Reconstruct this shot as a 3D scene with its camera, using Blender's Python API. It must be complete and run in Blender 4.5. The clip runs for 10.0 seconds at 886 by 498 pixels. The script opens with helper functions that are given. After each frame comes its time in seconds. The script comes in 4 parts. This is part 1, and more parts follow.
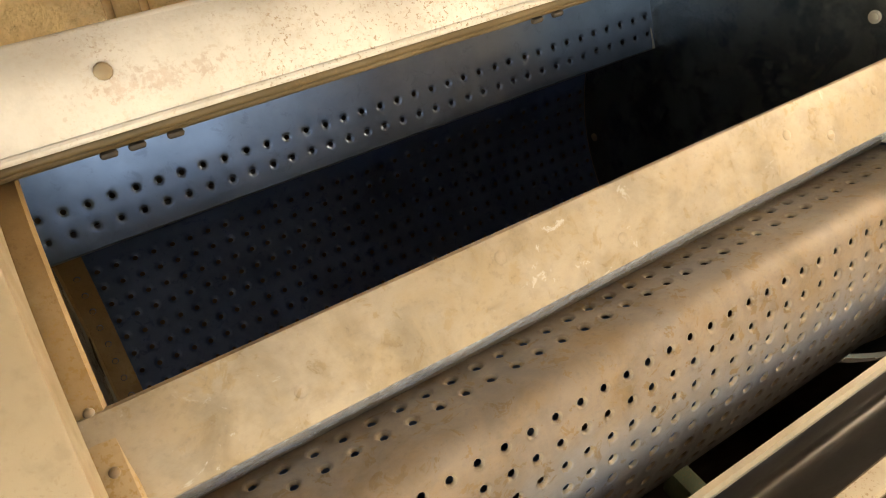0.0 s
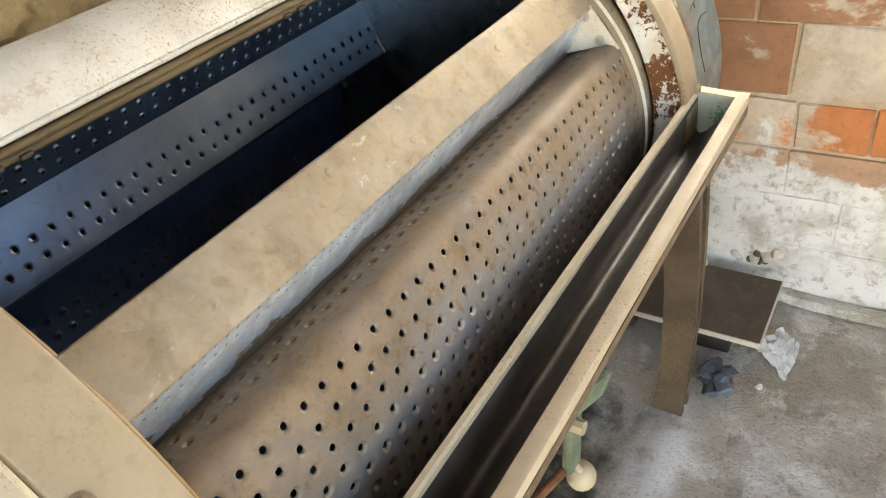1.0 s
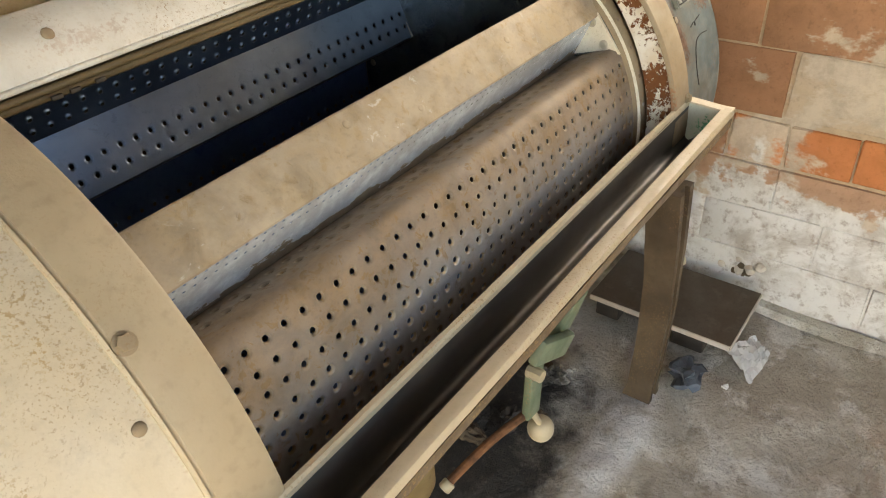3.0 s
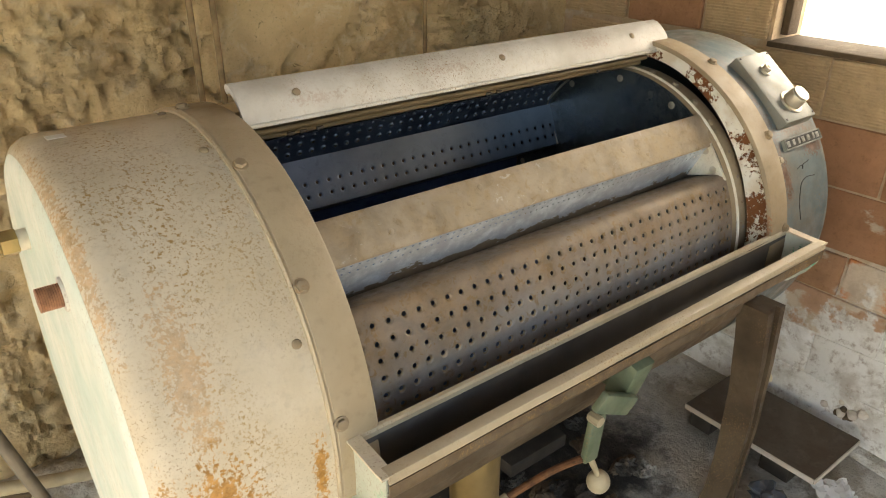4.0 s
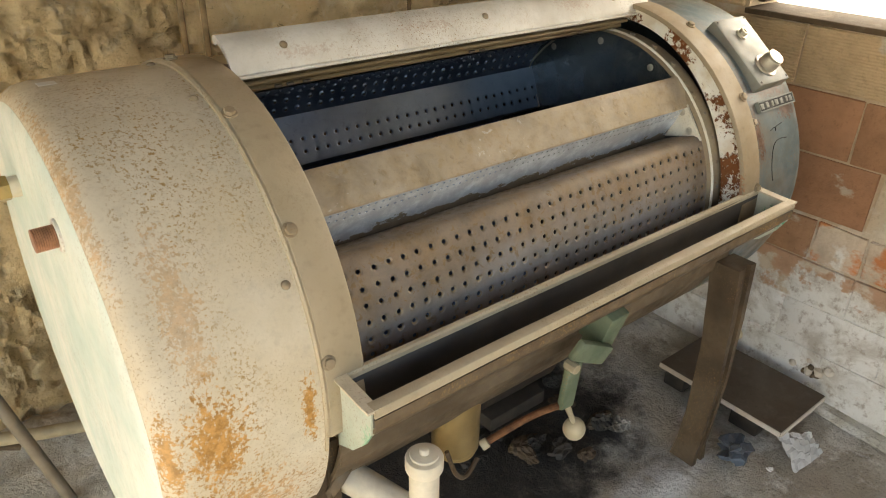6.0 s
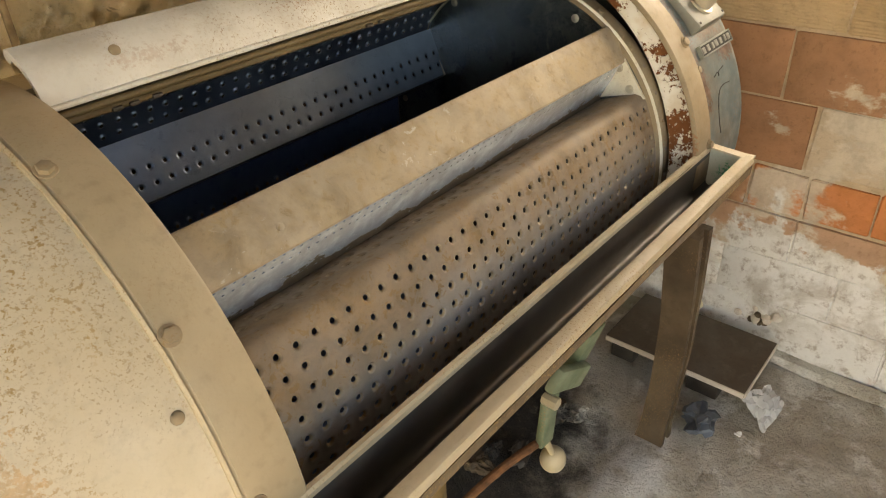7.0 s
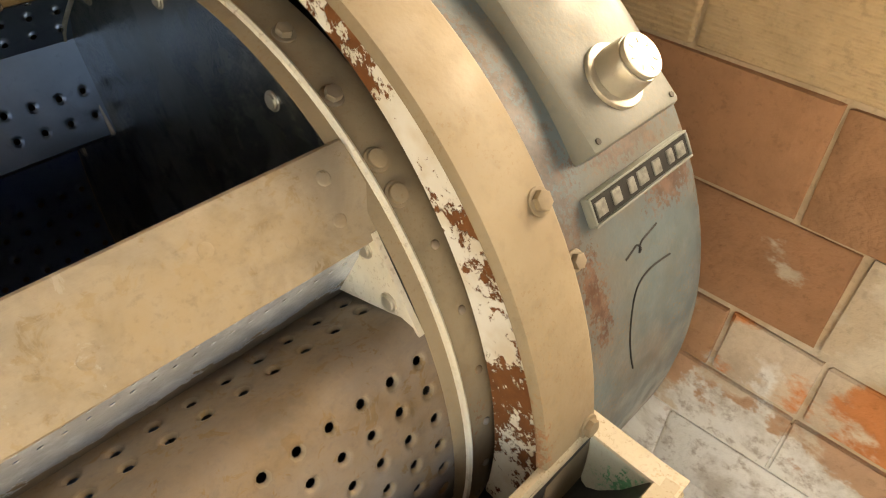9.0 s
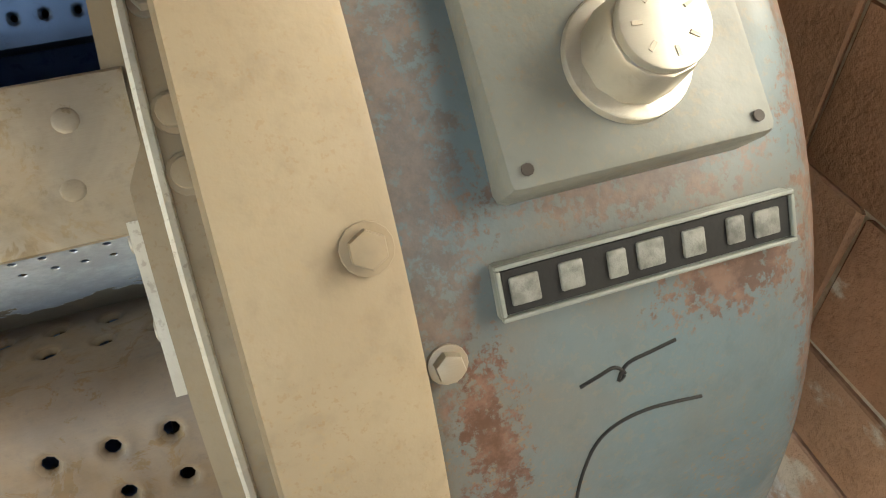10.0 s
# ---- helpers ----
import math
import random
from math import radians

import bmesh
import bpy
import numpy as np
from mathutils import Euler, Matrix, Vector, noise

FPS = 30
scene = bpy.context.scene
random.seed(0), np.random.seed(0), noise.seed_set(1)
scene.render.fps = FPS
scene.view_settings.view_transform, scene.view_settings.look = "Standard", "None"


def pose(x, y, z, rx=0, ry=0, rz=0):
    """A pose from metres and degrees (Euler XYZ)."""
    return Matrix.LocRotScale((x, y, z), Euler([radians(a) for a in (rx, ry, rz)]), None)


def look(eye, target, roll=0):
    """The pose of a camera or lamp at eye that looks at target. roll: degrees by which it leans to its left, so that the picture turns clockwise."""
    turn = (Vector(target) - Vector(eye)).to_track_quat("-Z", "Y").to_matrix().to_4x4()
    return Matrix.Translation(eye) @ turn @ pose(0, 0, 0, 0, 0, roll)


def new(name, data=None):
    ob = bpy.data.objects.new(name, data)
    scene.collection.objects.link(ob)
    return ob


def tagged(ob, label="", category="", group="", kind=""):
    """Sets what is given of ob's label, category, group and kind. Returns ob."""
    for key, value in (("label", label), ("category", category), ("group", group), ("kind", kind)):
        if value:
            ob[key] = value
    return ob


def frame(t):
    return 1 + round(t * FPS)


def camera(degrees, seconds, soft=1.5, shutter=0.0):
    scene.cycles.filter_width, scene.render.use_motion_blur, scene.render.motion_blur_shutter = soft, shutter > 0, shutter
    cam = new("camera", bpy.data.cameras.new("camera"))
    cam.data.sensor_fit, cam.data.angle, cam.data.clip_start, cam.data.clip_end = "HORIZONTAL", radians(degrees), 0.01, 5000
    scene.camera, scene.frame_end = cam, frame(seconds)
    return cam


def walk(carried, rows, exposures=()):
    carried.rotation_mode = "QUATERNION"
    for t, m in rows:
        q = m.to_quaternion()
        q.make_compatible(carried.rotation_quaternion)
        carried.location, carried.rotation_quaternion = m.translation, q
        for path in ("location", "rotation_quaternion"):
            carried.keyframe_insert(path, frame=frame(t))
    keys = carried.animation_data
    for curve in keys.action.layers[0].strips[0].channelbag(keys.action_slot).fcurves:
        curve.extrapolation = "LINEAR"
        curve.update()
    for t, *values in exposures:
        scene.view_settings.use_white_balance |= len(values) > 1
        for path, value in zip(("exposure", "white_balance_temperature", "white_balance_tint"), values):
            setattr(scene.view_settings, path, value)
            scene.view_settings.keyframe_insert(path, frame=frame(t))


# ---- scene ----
cam = camera(63.6, 10.0, soft=1.1)
PATH = [
    (0, (0.112, -0.661, 1.615), (0.734, 0.353, 0.544), -1.57),
    (0.2, (0.098, -0.745, 1.584), (0.738, 0.341, 0.599), -6.05),
    (0.4, (0.088, -0.758, 1.604), (0.782, 0.278, 0.602), -7.82),
    (0.5, (0.074, -0.777, 1.606), (0.805, 0.237, 0.607), -7.91),
    (0.6, (0.044, -0.810, 1.580), (0.821, 0.203, 0.616), -9.23),
    (0.7, (0.007, -0.790, 1.600), (0.841, 0.117, 0.580), -7.06),
    (0.8, (-0.055, -0.798, 1.571), (0.882, 0.054, 0.594), -6.69),
    (1, (-0.111, -0.825, 1.565), (0.911, -0.032, 0.624), -10.04),
    (1.5, (-0.022, -0.880, 1.554), (1.082, -0.327, 0.537), -8.25),
    (2, (-0.067, -0.913, 1.585), (1.016, -0.245, 0.614), -3.61),
    (2.2, (-0.113, -0.882, 1.605), (0.892, -0.079, 0.653), -7.34),
    (3.3, (-0.263, -1.015, 1.596), (0.719, -0.166, 0.660), -2.45),
    (3.5, (-0.299, -1.072, 1.611), (0.626, -0.136, 0.700), -2.57),
    (4, (-0.416, -1.231, 1.655), (0.459, -0.097, 0.942), 0.09),
    (4.5, (-0.441, -1.249, 1.673), (0.444, -0.120, 0.963), 0.04),
    (5, (-0.456, -1.279, 1.668), (0.433, -0.165, 0.941), 0.95),
    (5.5, (-0.469, -1.311, 1.656), (0.411, -0.195, 0.919), 1.23),
    (5.7, (-0.473, -1.315, 1.645), (0.399, -0.194, 0.908), 1.53),
    (6.8, (-0.316, -1.017, 1.613), (0.685, -0.125, 0.740), -1.28),
    (7, (-0.276, -0.972, 1.599), (0.749, -0.093, 0.740), -2.18),
    (7.5, (-0.001, -0.890, 1.591), (1.025, -0.071, 0.676), -4.34),
    (8, (0.304, -0.847, 1.568), (1.351, -0.101, 0.614), -5.08),
    (8.5, (0.593, -0.721, 1.530), (1.660, -0.033, 0.556), 0.81),
    (9, (0.832, -0.643, 1.477), (1.738, 0.171, 0.439), 2.61),
    (9.5, (1.064, -0.634, 1.403), (1.637, 0.399, 0.325), 1.03),
    (10, (1.195, -0.615, 1.356), (1.550, 0.471, 0.235), -1.39),
]
EXPOSE = [
    (0.0, 2.55, 9800, 12), (0.5, 2.6, 9400, 12), (1.0, 2.4, 7300, 8), (1.5, 2.4, 6900, 5), (2.2, 2.3, 7200, 7), (3.5, 1.85, 8200, 10),
    (4.5, 1.6, 7700, 8), (5.5, 1.6, 7600, 8), (7.0, 1.8, 9200, 11), (7.5, 1.95, 9800, 13), (8.0, 2.05, 10400, 14), (8.5, 2.0, 10500, 14), (9.0, 2.05, 9900, 13), (9.5, 2.0, 8300, 9), (10.0, 1.95, 7300, 5),
]
walk(cam, [(t, look(eye, target, roll)) for t, eye, target, roll in PATH], EXPOSE)

# ---------------------------------------------------------------- light
world = bpy.data.worlds.new("world")
scene.world = world
world.use_nodes = True
wn = world.node_tree
sky = wn.nodes.new("ShaderNodeTexSky")
sky.sky_type = "NISHITA"
sky.sun_disc = False
sky.sun_elevation = radians(43)
sky.sun_rotation = radians(-95)
wn.links.new(sky.outputs[0], wn.nodes["Background"].inputs[0])
wn.nodes["Background"].inputs[1].default_value = 0.15
sun = new("sun", bpy.data.lights.new("sun", "SUN"))
sun.data.energy = 5.0
sun.data.angle = radians(0.5)
sun.data.color = (1.0, 0.93, 0.82)
sun.matrix_world = look((0, 0, 6), (1.0, 0.04, 6 - 0.93))


# ---------------------------------------------------------------- materials
class Mat:
    """A node material with short helpers; all patterns run in metres of the world."""

    def __init__(self, name, rough=0.6, metal=0.0, spec=0.4):
        self.m = bpy.data.materials.new(name)
        self.m.use_nodes = True
        self.t = self.m.node_tree
        self.b = self.t.nodes["Principled BSDF"]
        self.b.inputs["Roughness"].default_value = rough
        self.b.inputs["Metallic"].default_value = metal
        self.b.inputs["Specular IOR Level"].default_value = spec
        self.geo = self.t.nodes.new("ShaderNodeNewGeometry")

    def pos(self, sx=1, sy=1, sz=1, shift=(0, 0, 0)):
        n = self.t.nodes.new("ShaderNodeMapping")
        n.inputs["Scale"].default_value = (sx, sy, sz)
        n.inputs["Location"].default_value = shift
        self.t.links.new(self.geo.outputs["Position"], n.inputs["Vector"])
        return n.outputs[0]

    def noise(self, scale, detail=4.0, rough=0.55, vec=None, warp=0.0):
        n = self.t.nodes.new("ShaderNodeTexNoise")
        n.inputs["Scale"].default_value = scale
        n.inputs["Detail"].default_value = detail
        n.inputs["Roughness"].default_value = rough
        n.inputs["Distortion"].default_value = warp
        self.t.links.new(vec or self.pos(), n.inputs["Vector"])
        return n.outputs["Fac"]

    def voronoi(self, scale, feature="F1", vec=None):
        n = self.t.nodes.new("ShaderNodeTexVoronoi")
        n.feature = feature
        n.inputs["Scale"].default_value = scale
        self.t.links.new(vec or self.pos(), n.inputs["Vector"])
        return n.outputs["Distance"]

    def ramp(self, fac, lo, hi, a=0.0, b=1.0):
        n = self.t.nodes.new("ShaderNodeMapRange")
        n.interpolation_type = "SMOOTHSTEP"
        for k, v in zip(("From Min", "From Max", "To Min", "To Max"), (lo, hi, a, b)):
            n.inputs[k].default_value = v
        self.t.links.new(fac, n.inputs["Value"])
        return n.outputs[0]

    def math(self, op, a, b):
        n = self.t.nodes.new("ShaderNodeMath")
        n.operation = op
        n.use_clamp = op == "MULTIPLY"
        for s, v in zip(n.inputs, (a, b)):
            if isinstance(v, (int, float)):
                s.default_value = v
            else:
                self.t.links.new(v, s)
        return n.outputs[0]

    def mix(self, fac, a, b):
        n = self.t.nodes.new("ShaderNodeMix")
        n.data_type = "RGBA"
        for s, v in ((n.inputs["Factor"], fac), (n.inputs["A"], a), (n.inputs["B"], b)):
            if isinstance(v, (int, float)):
                s.default_value = v
            elif isinstance(v, tuple):
                s.default_value = (*v, 1)
            else:
                self.t.links.new(v, s)
        return n.outputs["Result"]

    def spot(self, centre, radius, soft=1.0):
        """1 at a place of the world, falling to 0 at the radius (x, y, z)."""
        n = self.t.nodes.new("ShaderNodeMapping")
        n.vector_type = "TEXTURE"
        n.inputs["Location"].default_value = centre
        n.inputs["Scale"].default_value = radius
        self.t.links.new(self.geo.outputs["Position"], n.inputs["Vector"])
        d = self.t.nodes.new("ShaderNodeVectorMath")
        d.operation = "LENGTH"
        self.t.links.new(n.outputs[0], d.inputs[0])
        return self.ramp(d.outputs["Value"], 1.0, 1.0 - soft)

    def random(self):
        n = self.t.nodes.new("ShaderNodeObjectInfo")
        return n.outputs["Random"]

    def colour(self, c):
        if isinstance(c, tuple):
            self.b.inputs["Base Color"].default_value = (*c, 1)
        else:
            self.t.links.new(c, self.b.inputs["Base Color"])
        return self

    def set(self, key, v):
        if isinstance(v, (int, float)):
            self.b.inputs[key].default_value = v
        else:
            self.t.links.new(v, self.b.inputs[key])
        return self

    def bump(self, height, depth, prev=None):
        n = self.t.nodes.new("ShaderNodeBump")
        n.inputs["Strength"].default_value = 1.0
        n.inputs["Distance"].default_value = depth
        self.t.links.new(height, n.inputs["Height"])
        if prev:
            self.t.links.new(prev, n.inputs["Normal"])
        self.t.links.new(n.outputs[0], self.b.inputs["Normal"])
        return n.outputs[0]


def painted(name, base, worn, rust=(0.22, 0.075, 0.025), rough=0.55, spots=(), pits=0.0, streak=False, fine=0.0):
    """Old paint: two tones, fine pits and rust stains at the given places."""
    k = Mat(name, rough)
    c = k.mix(k.ramp(k.noise(6, 5), 0.35, 0.7), base, worn)
    c = k.mix(k.ramp(k.noise(60, 4), 0.5, 0.75, 0, 0.25), c, tuple(v * 0.6 for v in base))
    if streak:
        c = k.mix(k.ramp(k.noise(30, 4, vec=k.pos(1, 1, 0.08)), 0.45, 0.7, 0, 0.5), c, worn)
    if pits:
        p = k.math("ADD", k.math("MULTIPLY", k.ramp(k.noise(260, 3, 0.65), 0.56, 0.66), k.ramp(k.noise(5, 5, 0.6), 0.42, 0.62, 0, pits)), k.math("MULTIPLY", k.ramp(k.noise(95, 5, 0.65), 0.68, 0.73), 0.55 * pits))
        c = k.mix(p, c, (0.26, 0.16, 0.075))
    if fine:
        f = k.math("MULTIPLY", k.ramp(k.noise(170, 5, 0.7), 0.53, 0.6), k.ramp(k.noise(6, 6, 0.65, vec=k.pos(1.4, 0.5, 0.5)), 0.44, 0.62, 0.05, fine))
        c = k.mix(f, c, k.mix(k.noise(40, 3), (0.46, 0.29, 0.1), (0.27, 0.17, 0.07)))
    for centre, radius, strength in spots:
        s = k.spot(centre, radius)
        broken = k.math("ADD", k.math("ADD", s, k.ramp(k.noise(75, 7, 0.75, vec=k.pos(1, 1, 0.4)), 0.3, 0.7, -0.4, 0.35)), k.ramp(k.noise(170, 4, 0.7), 0.35, 0.65, -0.4, 0.3))
        m = k.math("MULTIPLY", k.math("MULTIPLY", k.ramp(broken, 0.3, 0.75), k.ramp(s, 0, 0.3)), strength)
        c = k.mix(m, c, k.mix(k.ramp(k.noise(55, 5, 0.7), 0.35, 0.65), rust, tuple(v * 1.7 + 0.03 for v in rust)))
    k.colour(c)
    k.set("Roughness", k.ramp(k.noise(25, 4), 0.3, 0.7, rough - 0.12, rough + 0.15))
    b1 = k.bump(k.noise(160, 3), 0.0003)
    k.bump(k.noise(7, 2), 0.0016, b1)
    return k.m


def steel(name, tone=(0.55, 0.54, 0.52), rough=0.3, dust=0.35, dust_tone=(0.36, 0.28, 0.18), brush=(4, 60, 60), grain=0.07, least=None, scuff=0.0, low_sheen=0.0):
    """Dull stainless sheet: brushed, stained, with a film of dust."""
    k = Mat(name, rough, 1.0)
    c = k.mix(k.ramp(k.noise(7, 5), 0.35, 0.7), tone, tuple(v * 0.72 for v in tone))
    d = k.ramp(k.noise(11, 6, 0.65), 0.38, 0.72, 0.35 * dust if least is None else least, dust)
    d2 = k.math("ADD", d, k.ramp(k.noise(45, 5, 0.7, warp=0.6), 0.56, 0.66, 0, 0.5 * dust))
    if low_sheen:
        # dust film thins low on the drum's front, standing in for bluish reflected light
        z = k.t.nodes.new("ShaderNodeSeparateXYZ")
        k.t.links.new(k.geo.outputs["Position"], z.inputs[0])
        d2 = k.math("MINIMUM", k.math("ADD", d2, k.ramp(k.math("ADD", z.outputs["Z"], k.ramp(k.noise(7, 5), 0.3, 0.7, -0.03, 0.03)), 0.85, 0.99, -low_sheen, 0.5 * low_sheen)), 0.94)
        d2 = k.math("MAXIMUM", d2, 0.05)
    dirt = k.mix(k.ramp(k.noise(16, 5, 0.65, warp=0.5), 0.4, 0.68), dust_tone, tuple(v * 0.68 for v in dust_tone))
    dirt = k.mix(k.ramp(k.noise(130, 5, 0.7), 0.5, 0.72, 0, 0.45), dirt, tuple(v * 0.5 for v in dust_tone))
    if scuff:
        s = k.math("MULTIPLY", k.ramp(k.noise(34, 6, 0.72, warp=0.7), 0.6, 0.64), k.ramp(k.noise(4, 3), 0.42, 0.62, 0, scuff))
        dirt = k.mix(s, dirt, (0.66, 0.65, 0.62))
    k.colour(k.mix(d2, c, dirt))
    k.set("Metallic", k.math("SUBTRACT", 1.0, d2))
    k.set("Roughness", k.math("ADD", k.ramp(k.noise(40, 4, vec=k.pos(*brush)), 0.3, 0.7, rough - grain, rough + grain), k.math("MULTIPLY", d2, 0.3)))
    k.bump(k.noise(3.5, 3), 0.004)
    return k.m


M_CASE = painted("cream_casing_paint", (0.6, 0.52, 0.385), (0.68, 0.61, 0.49), rough=0.42, pits=0.55, fine=1.0, rust=(0.34, 0.17, 0.04),
                 spots=(((-0.28, -0.46, 0.88), (0.03, 0.15, 0.15), 0.9), ((-0.21, -0.47, 0.88), (0.085, 0.2, 0.16), 1.0), ((-0.2, -0.44, 0.7), (0.2, 0.2, 0.17), 0.8),
                        ((-0.06, -0.473, 0.87), (0.024, 0.1, 0.11), 1.0), ((-0.285, -0.2, 1.2), (0.022, 0.4, 0.25), 0.5), ((-0.215, -0.4, 1.07), (0.055, 0.2, 0.22), 0.45)))
M_BAND = painted("beige_band_paint", (0.41, 0.335, 0.23), (0.47, 0.39, 0.275), rough=0.45, pits=0.25, spots=(((1.16, -0.46, 0.93), (0.03, 0.1, 0.1), 0.6),))
M_EDGE = painted("rusty_band_edge", (0.3, 0.19, 0.09), (0.46, 0.34, 0.2), rough=0.6, pits=0.8, fine=0.8)
M_END = painted("pale_green_paint", (0.78, 0.81, 0.74), (0.6, 0.71, 0.65), rough=0.5, streak=True, pits=0.3)
M_BAND_R = painted("brown_beige_band_paint", (0.29, 0.225, 0.15), (0.35, 0.28, 0.19), rough=0.62, pits=0.4, fine=0.3, spots=(((1.16, -0.46, 0.93), (0.03, 0.1, 0.1), 0.6),))
M_RIGHT = painted("blue_grey_paint", (0.13, 0.18, 0.2), (0.17, 0.15, 0.12), rough=0.42, pits=0.7, fine=0.12, rust=(0.11, 0.055, 0.035),
                  spots=(((1.28, -0.43, 1.02), (0.034, 0.08, 0.1), 0.95), ((1.43, -0.41, 1.07), (0.085, 0.06, 0.04), 0.85), ((1.38, -0.38, 1.13), (0.15, 0.06, 0.04), 0.6),
                         ((1.262, -0.36, 1.15), (0.05, 0.25, 0.3), 0.5), ((1.5, -0.35, 1.05), (0.05, 0.4, 0.3), 0.85)))
M_PANEL = painted("grey_panel_paint", (0.2, 0.205, 0.185), (0.15, 0.145, 0.12), rough=0.42, pits=0.6, fine=0.12)
M_LID = painted("cream_lid_paint", (0.68, 0.66, 0.62), (0.47, 0.44, 0.39), rough=0.5, pits=0.8, fine=0.25, spots=(((0.5, -0.08, 1.33), (0.16, 0.1, 0.02), 0.22), ((0.95, -0.07, 1.335), (0.12, 0.1, 0.025), 0.22), ((0.2, -0.09, 1.32), (0.12, 0.1, 0.02), 0.22)))
M_GREEN = painted("green_iron_paint", (0.1, 0.135, 0.085), (0.19, 0.22, 0.15), rough=0.6, pits=0.9)
M_SHELL = steel("drum_sheet", (0.44, 0.47, 0.52), 0.38, 0.76, (0.27, 0.172, 0.078), least=0.56, low_sheen=0.32)
# the blue film on the inner and lower sheets paints in reflected sky
M_INNER = steel("sky_tinted_inner_sheet", (0.25, 0.31, 0.4), 0.26, 0.3, (0.04, 0.06, 0.105), grain=0.02, least=0.14)
M_LOWER = steel("sky_tinted_lower_sheet", (0.2, 0.28, 0.45), 0.32, 0.7, (0.06, 0.11, 0.24), grain=0.02, least=0.45)
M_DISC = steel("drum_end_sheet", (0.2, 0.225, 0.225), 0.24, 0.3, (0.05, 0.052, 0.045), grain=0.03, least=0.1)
M_RIM = steel("pale_hole_rim", (0.46, 0.44, 0.41), 0.42, 0.85, (0.32, 0.225, 0.125), least=0.6)
M_BAR = steel("drum_rib_sheet", (0.6, 0.56, 0.5), 0.45, 1.0, (0.4, 0.31, 0.2), least=0.62, scuff=0.6)
M_TRAY = steel("gutter_sheet", (0.11, 0.11, 0.115), 0.32, 0.45, (0.11, 0.083, 0.05), least=0.15, grain=0.02)
M_LIP = painted("gutter_lip_paint", (0.5, 0.42, 0.3), (0.42, 0.34, 0.23), rough=0.5, pits=0.7)
M_APRON = painted("rusty_brown_paint", (0.1, 0.07, 0.042), (0.19, 0.14, 0.09), rough=0.6, pits=1.0, fine=0.8, streak=True)
M_TUB = painted("brown_tub_paint", (0.09, 0.065, 0.04), (0.16, 0.12, 0.08), rough=0.6, pits=0.8)
M_BOLT = steel("bolt_metal", (0.42, 0.38, 0.32), 0.4, 0.6)
M_BRASS = steel("dull_brass", (0.5, 0.37, 0.17), 0.35, 0.4, (0.3, 0.22, 0.12))
M_ALU = steel("cast_aluminium", (0.68, 0.65, 0.57), 0.38, 0.45, (0.42, 0.35, 0.24))
M_RAIL = painted("brown_rail_paint", (0.13, 0.095, 0.05), (0.22, 0.165, 0.095), rough=0.5, pits=0.5)


def fold_mat():
    """Steel fold with a painted sky sheen, and caked brown dirt along its foot up to a ragged edge."""
    k = Mat("sky_sheen_steel_fold", 0.14, 1.0)
    z = k.t.nodes.new("ShaderNodeSeparateXYZ")
    k.t.links.new(k.geo.outputs["Position"], z.inputs[0])
    foot = k.math("ADD", k.ramp(z.outputs["Z"], 0.995, 1.06, 1.0, 0.0), k.ramp(k.noise(14, 7, 0.7, vec=k.pos(1, 1, 2)), 0.3, 0.7, -0.4, 0.4))
    d = k.ramp(foot, 0.46, 0.54)
    # pale bluish film stands in for bright sky mirrored in the steel
    film = k.ramp(k.noise(22, 5, 0.7), 0.4, 0.75, 0.5, 0.8)
    c = k.mix(film, (0.74, 0.79, 0.85), (0.58, 0.66, 0.76))
    k.colour(k.mix(d, c, k.mix(k.noise(60, 5), (0.1, 0.08, 0.055), (0.19, 0.15, 0.1))))
    k.set("Metallic", k.math("SUBTRACT", 1.0, k.math("MAXIMUM", d, film)))
    k.set("Roughness", k.ramp(d, 0, 1, 0.16, 0.85))
    k.bump(k.noise(120, 5, 0.7), 0.0004)
    return k.m


M_WALL = fold_mat()
M_GUSSET = painted("cream_white_enamel", (0.78, 0.75, 0.66), (0.66, 0.6, 0.48), rough=0.35, pits=0.4)


def rusty_white():
    k = Mat("chipped_white_enamel", 0.4)
    chip = k.ramp(k.math("ADD", k.noise(62, 7, 0.74), k.ramp(k.noise(9, 3), 0.35, 0.65, -0.13, 0.13)), 0.535, 0.565)
    rust = k.mix(k.noise(70, 4), (0.1, 0.032, 0.014), (0.3, 0.12, 0.04))
    k.colour(k.mix(chip, k.mix(k.ramp(k.noise(20, 4), 0.4, 0.7), (0.86, 0.84, 0.78), (0.72, 0.64, 0.52)), rust))
    k.set("Roughness", k.ramp(chip, 0, 1, 0.35, 0.85))
    k.bump(k.ramp(chip, 0, 1, 1, 0), 0.002)
    return k.m


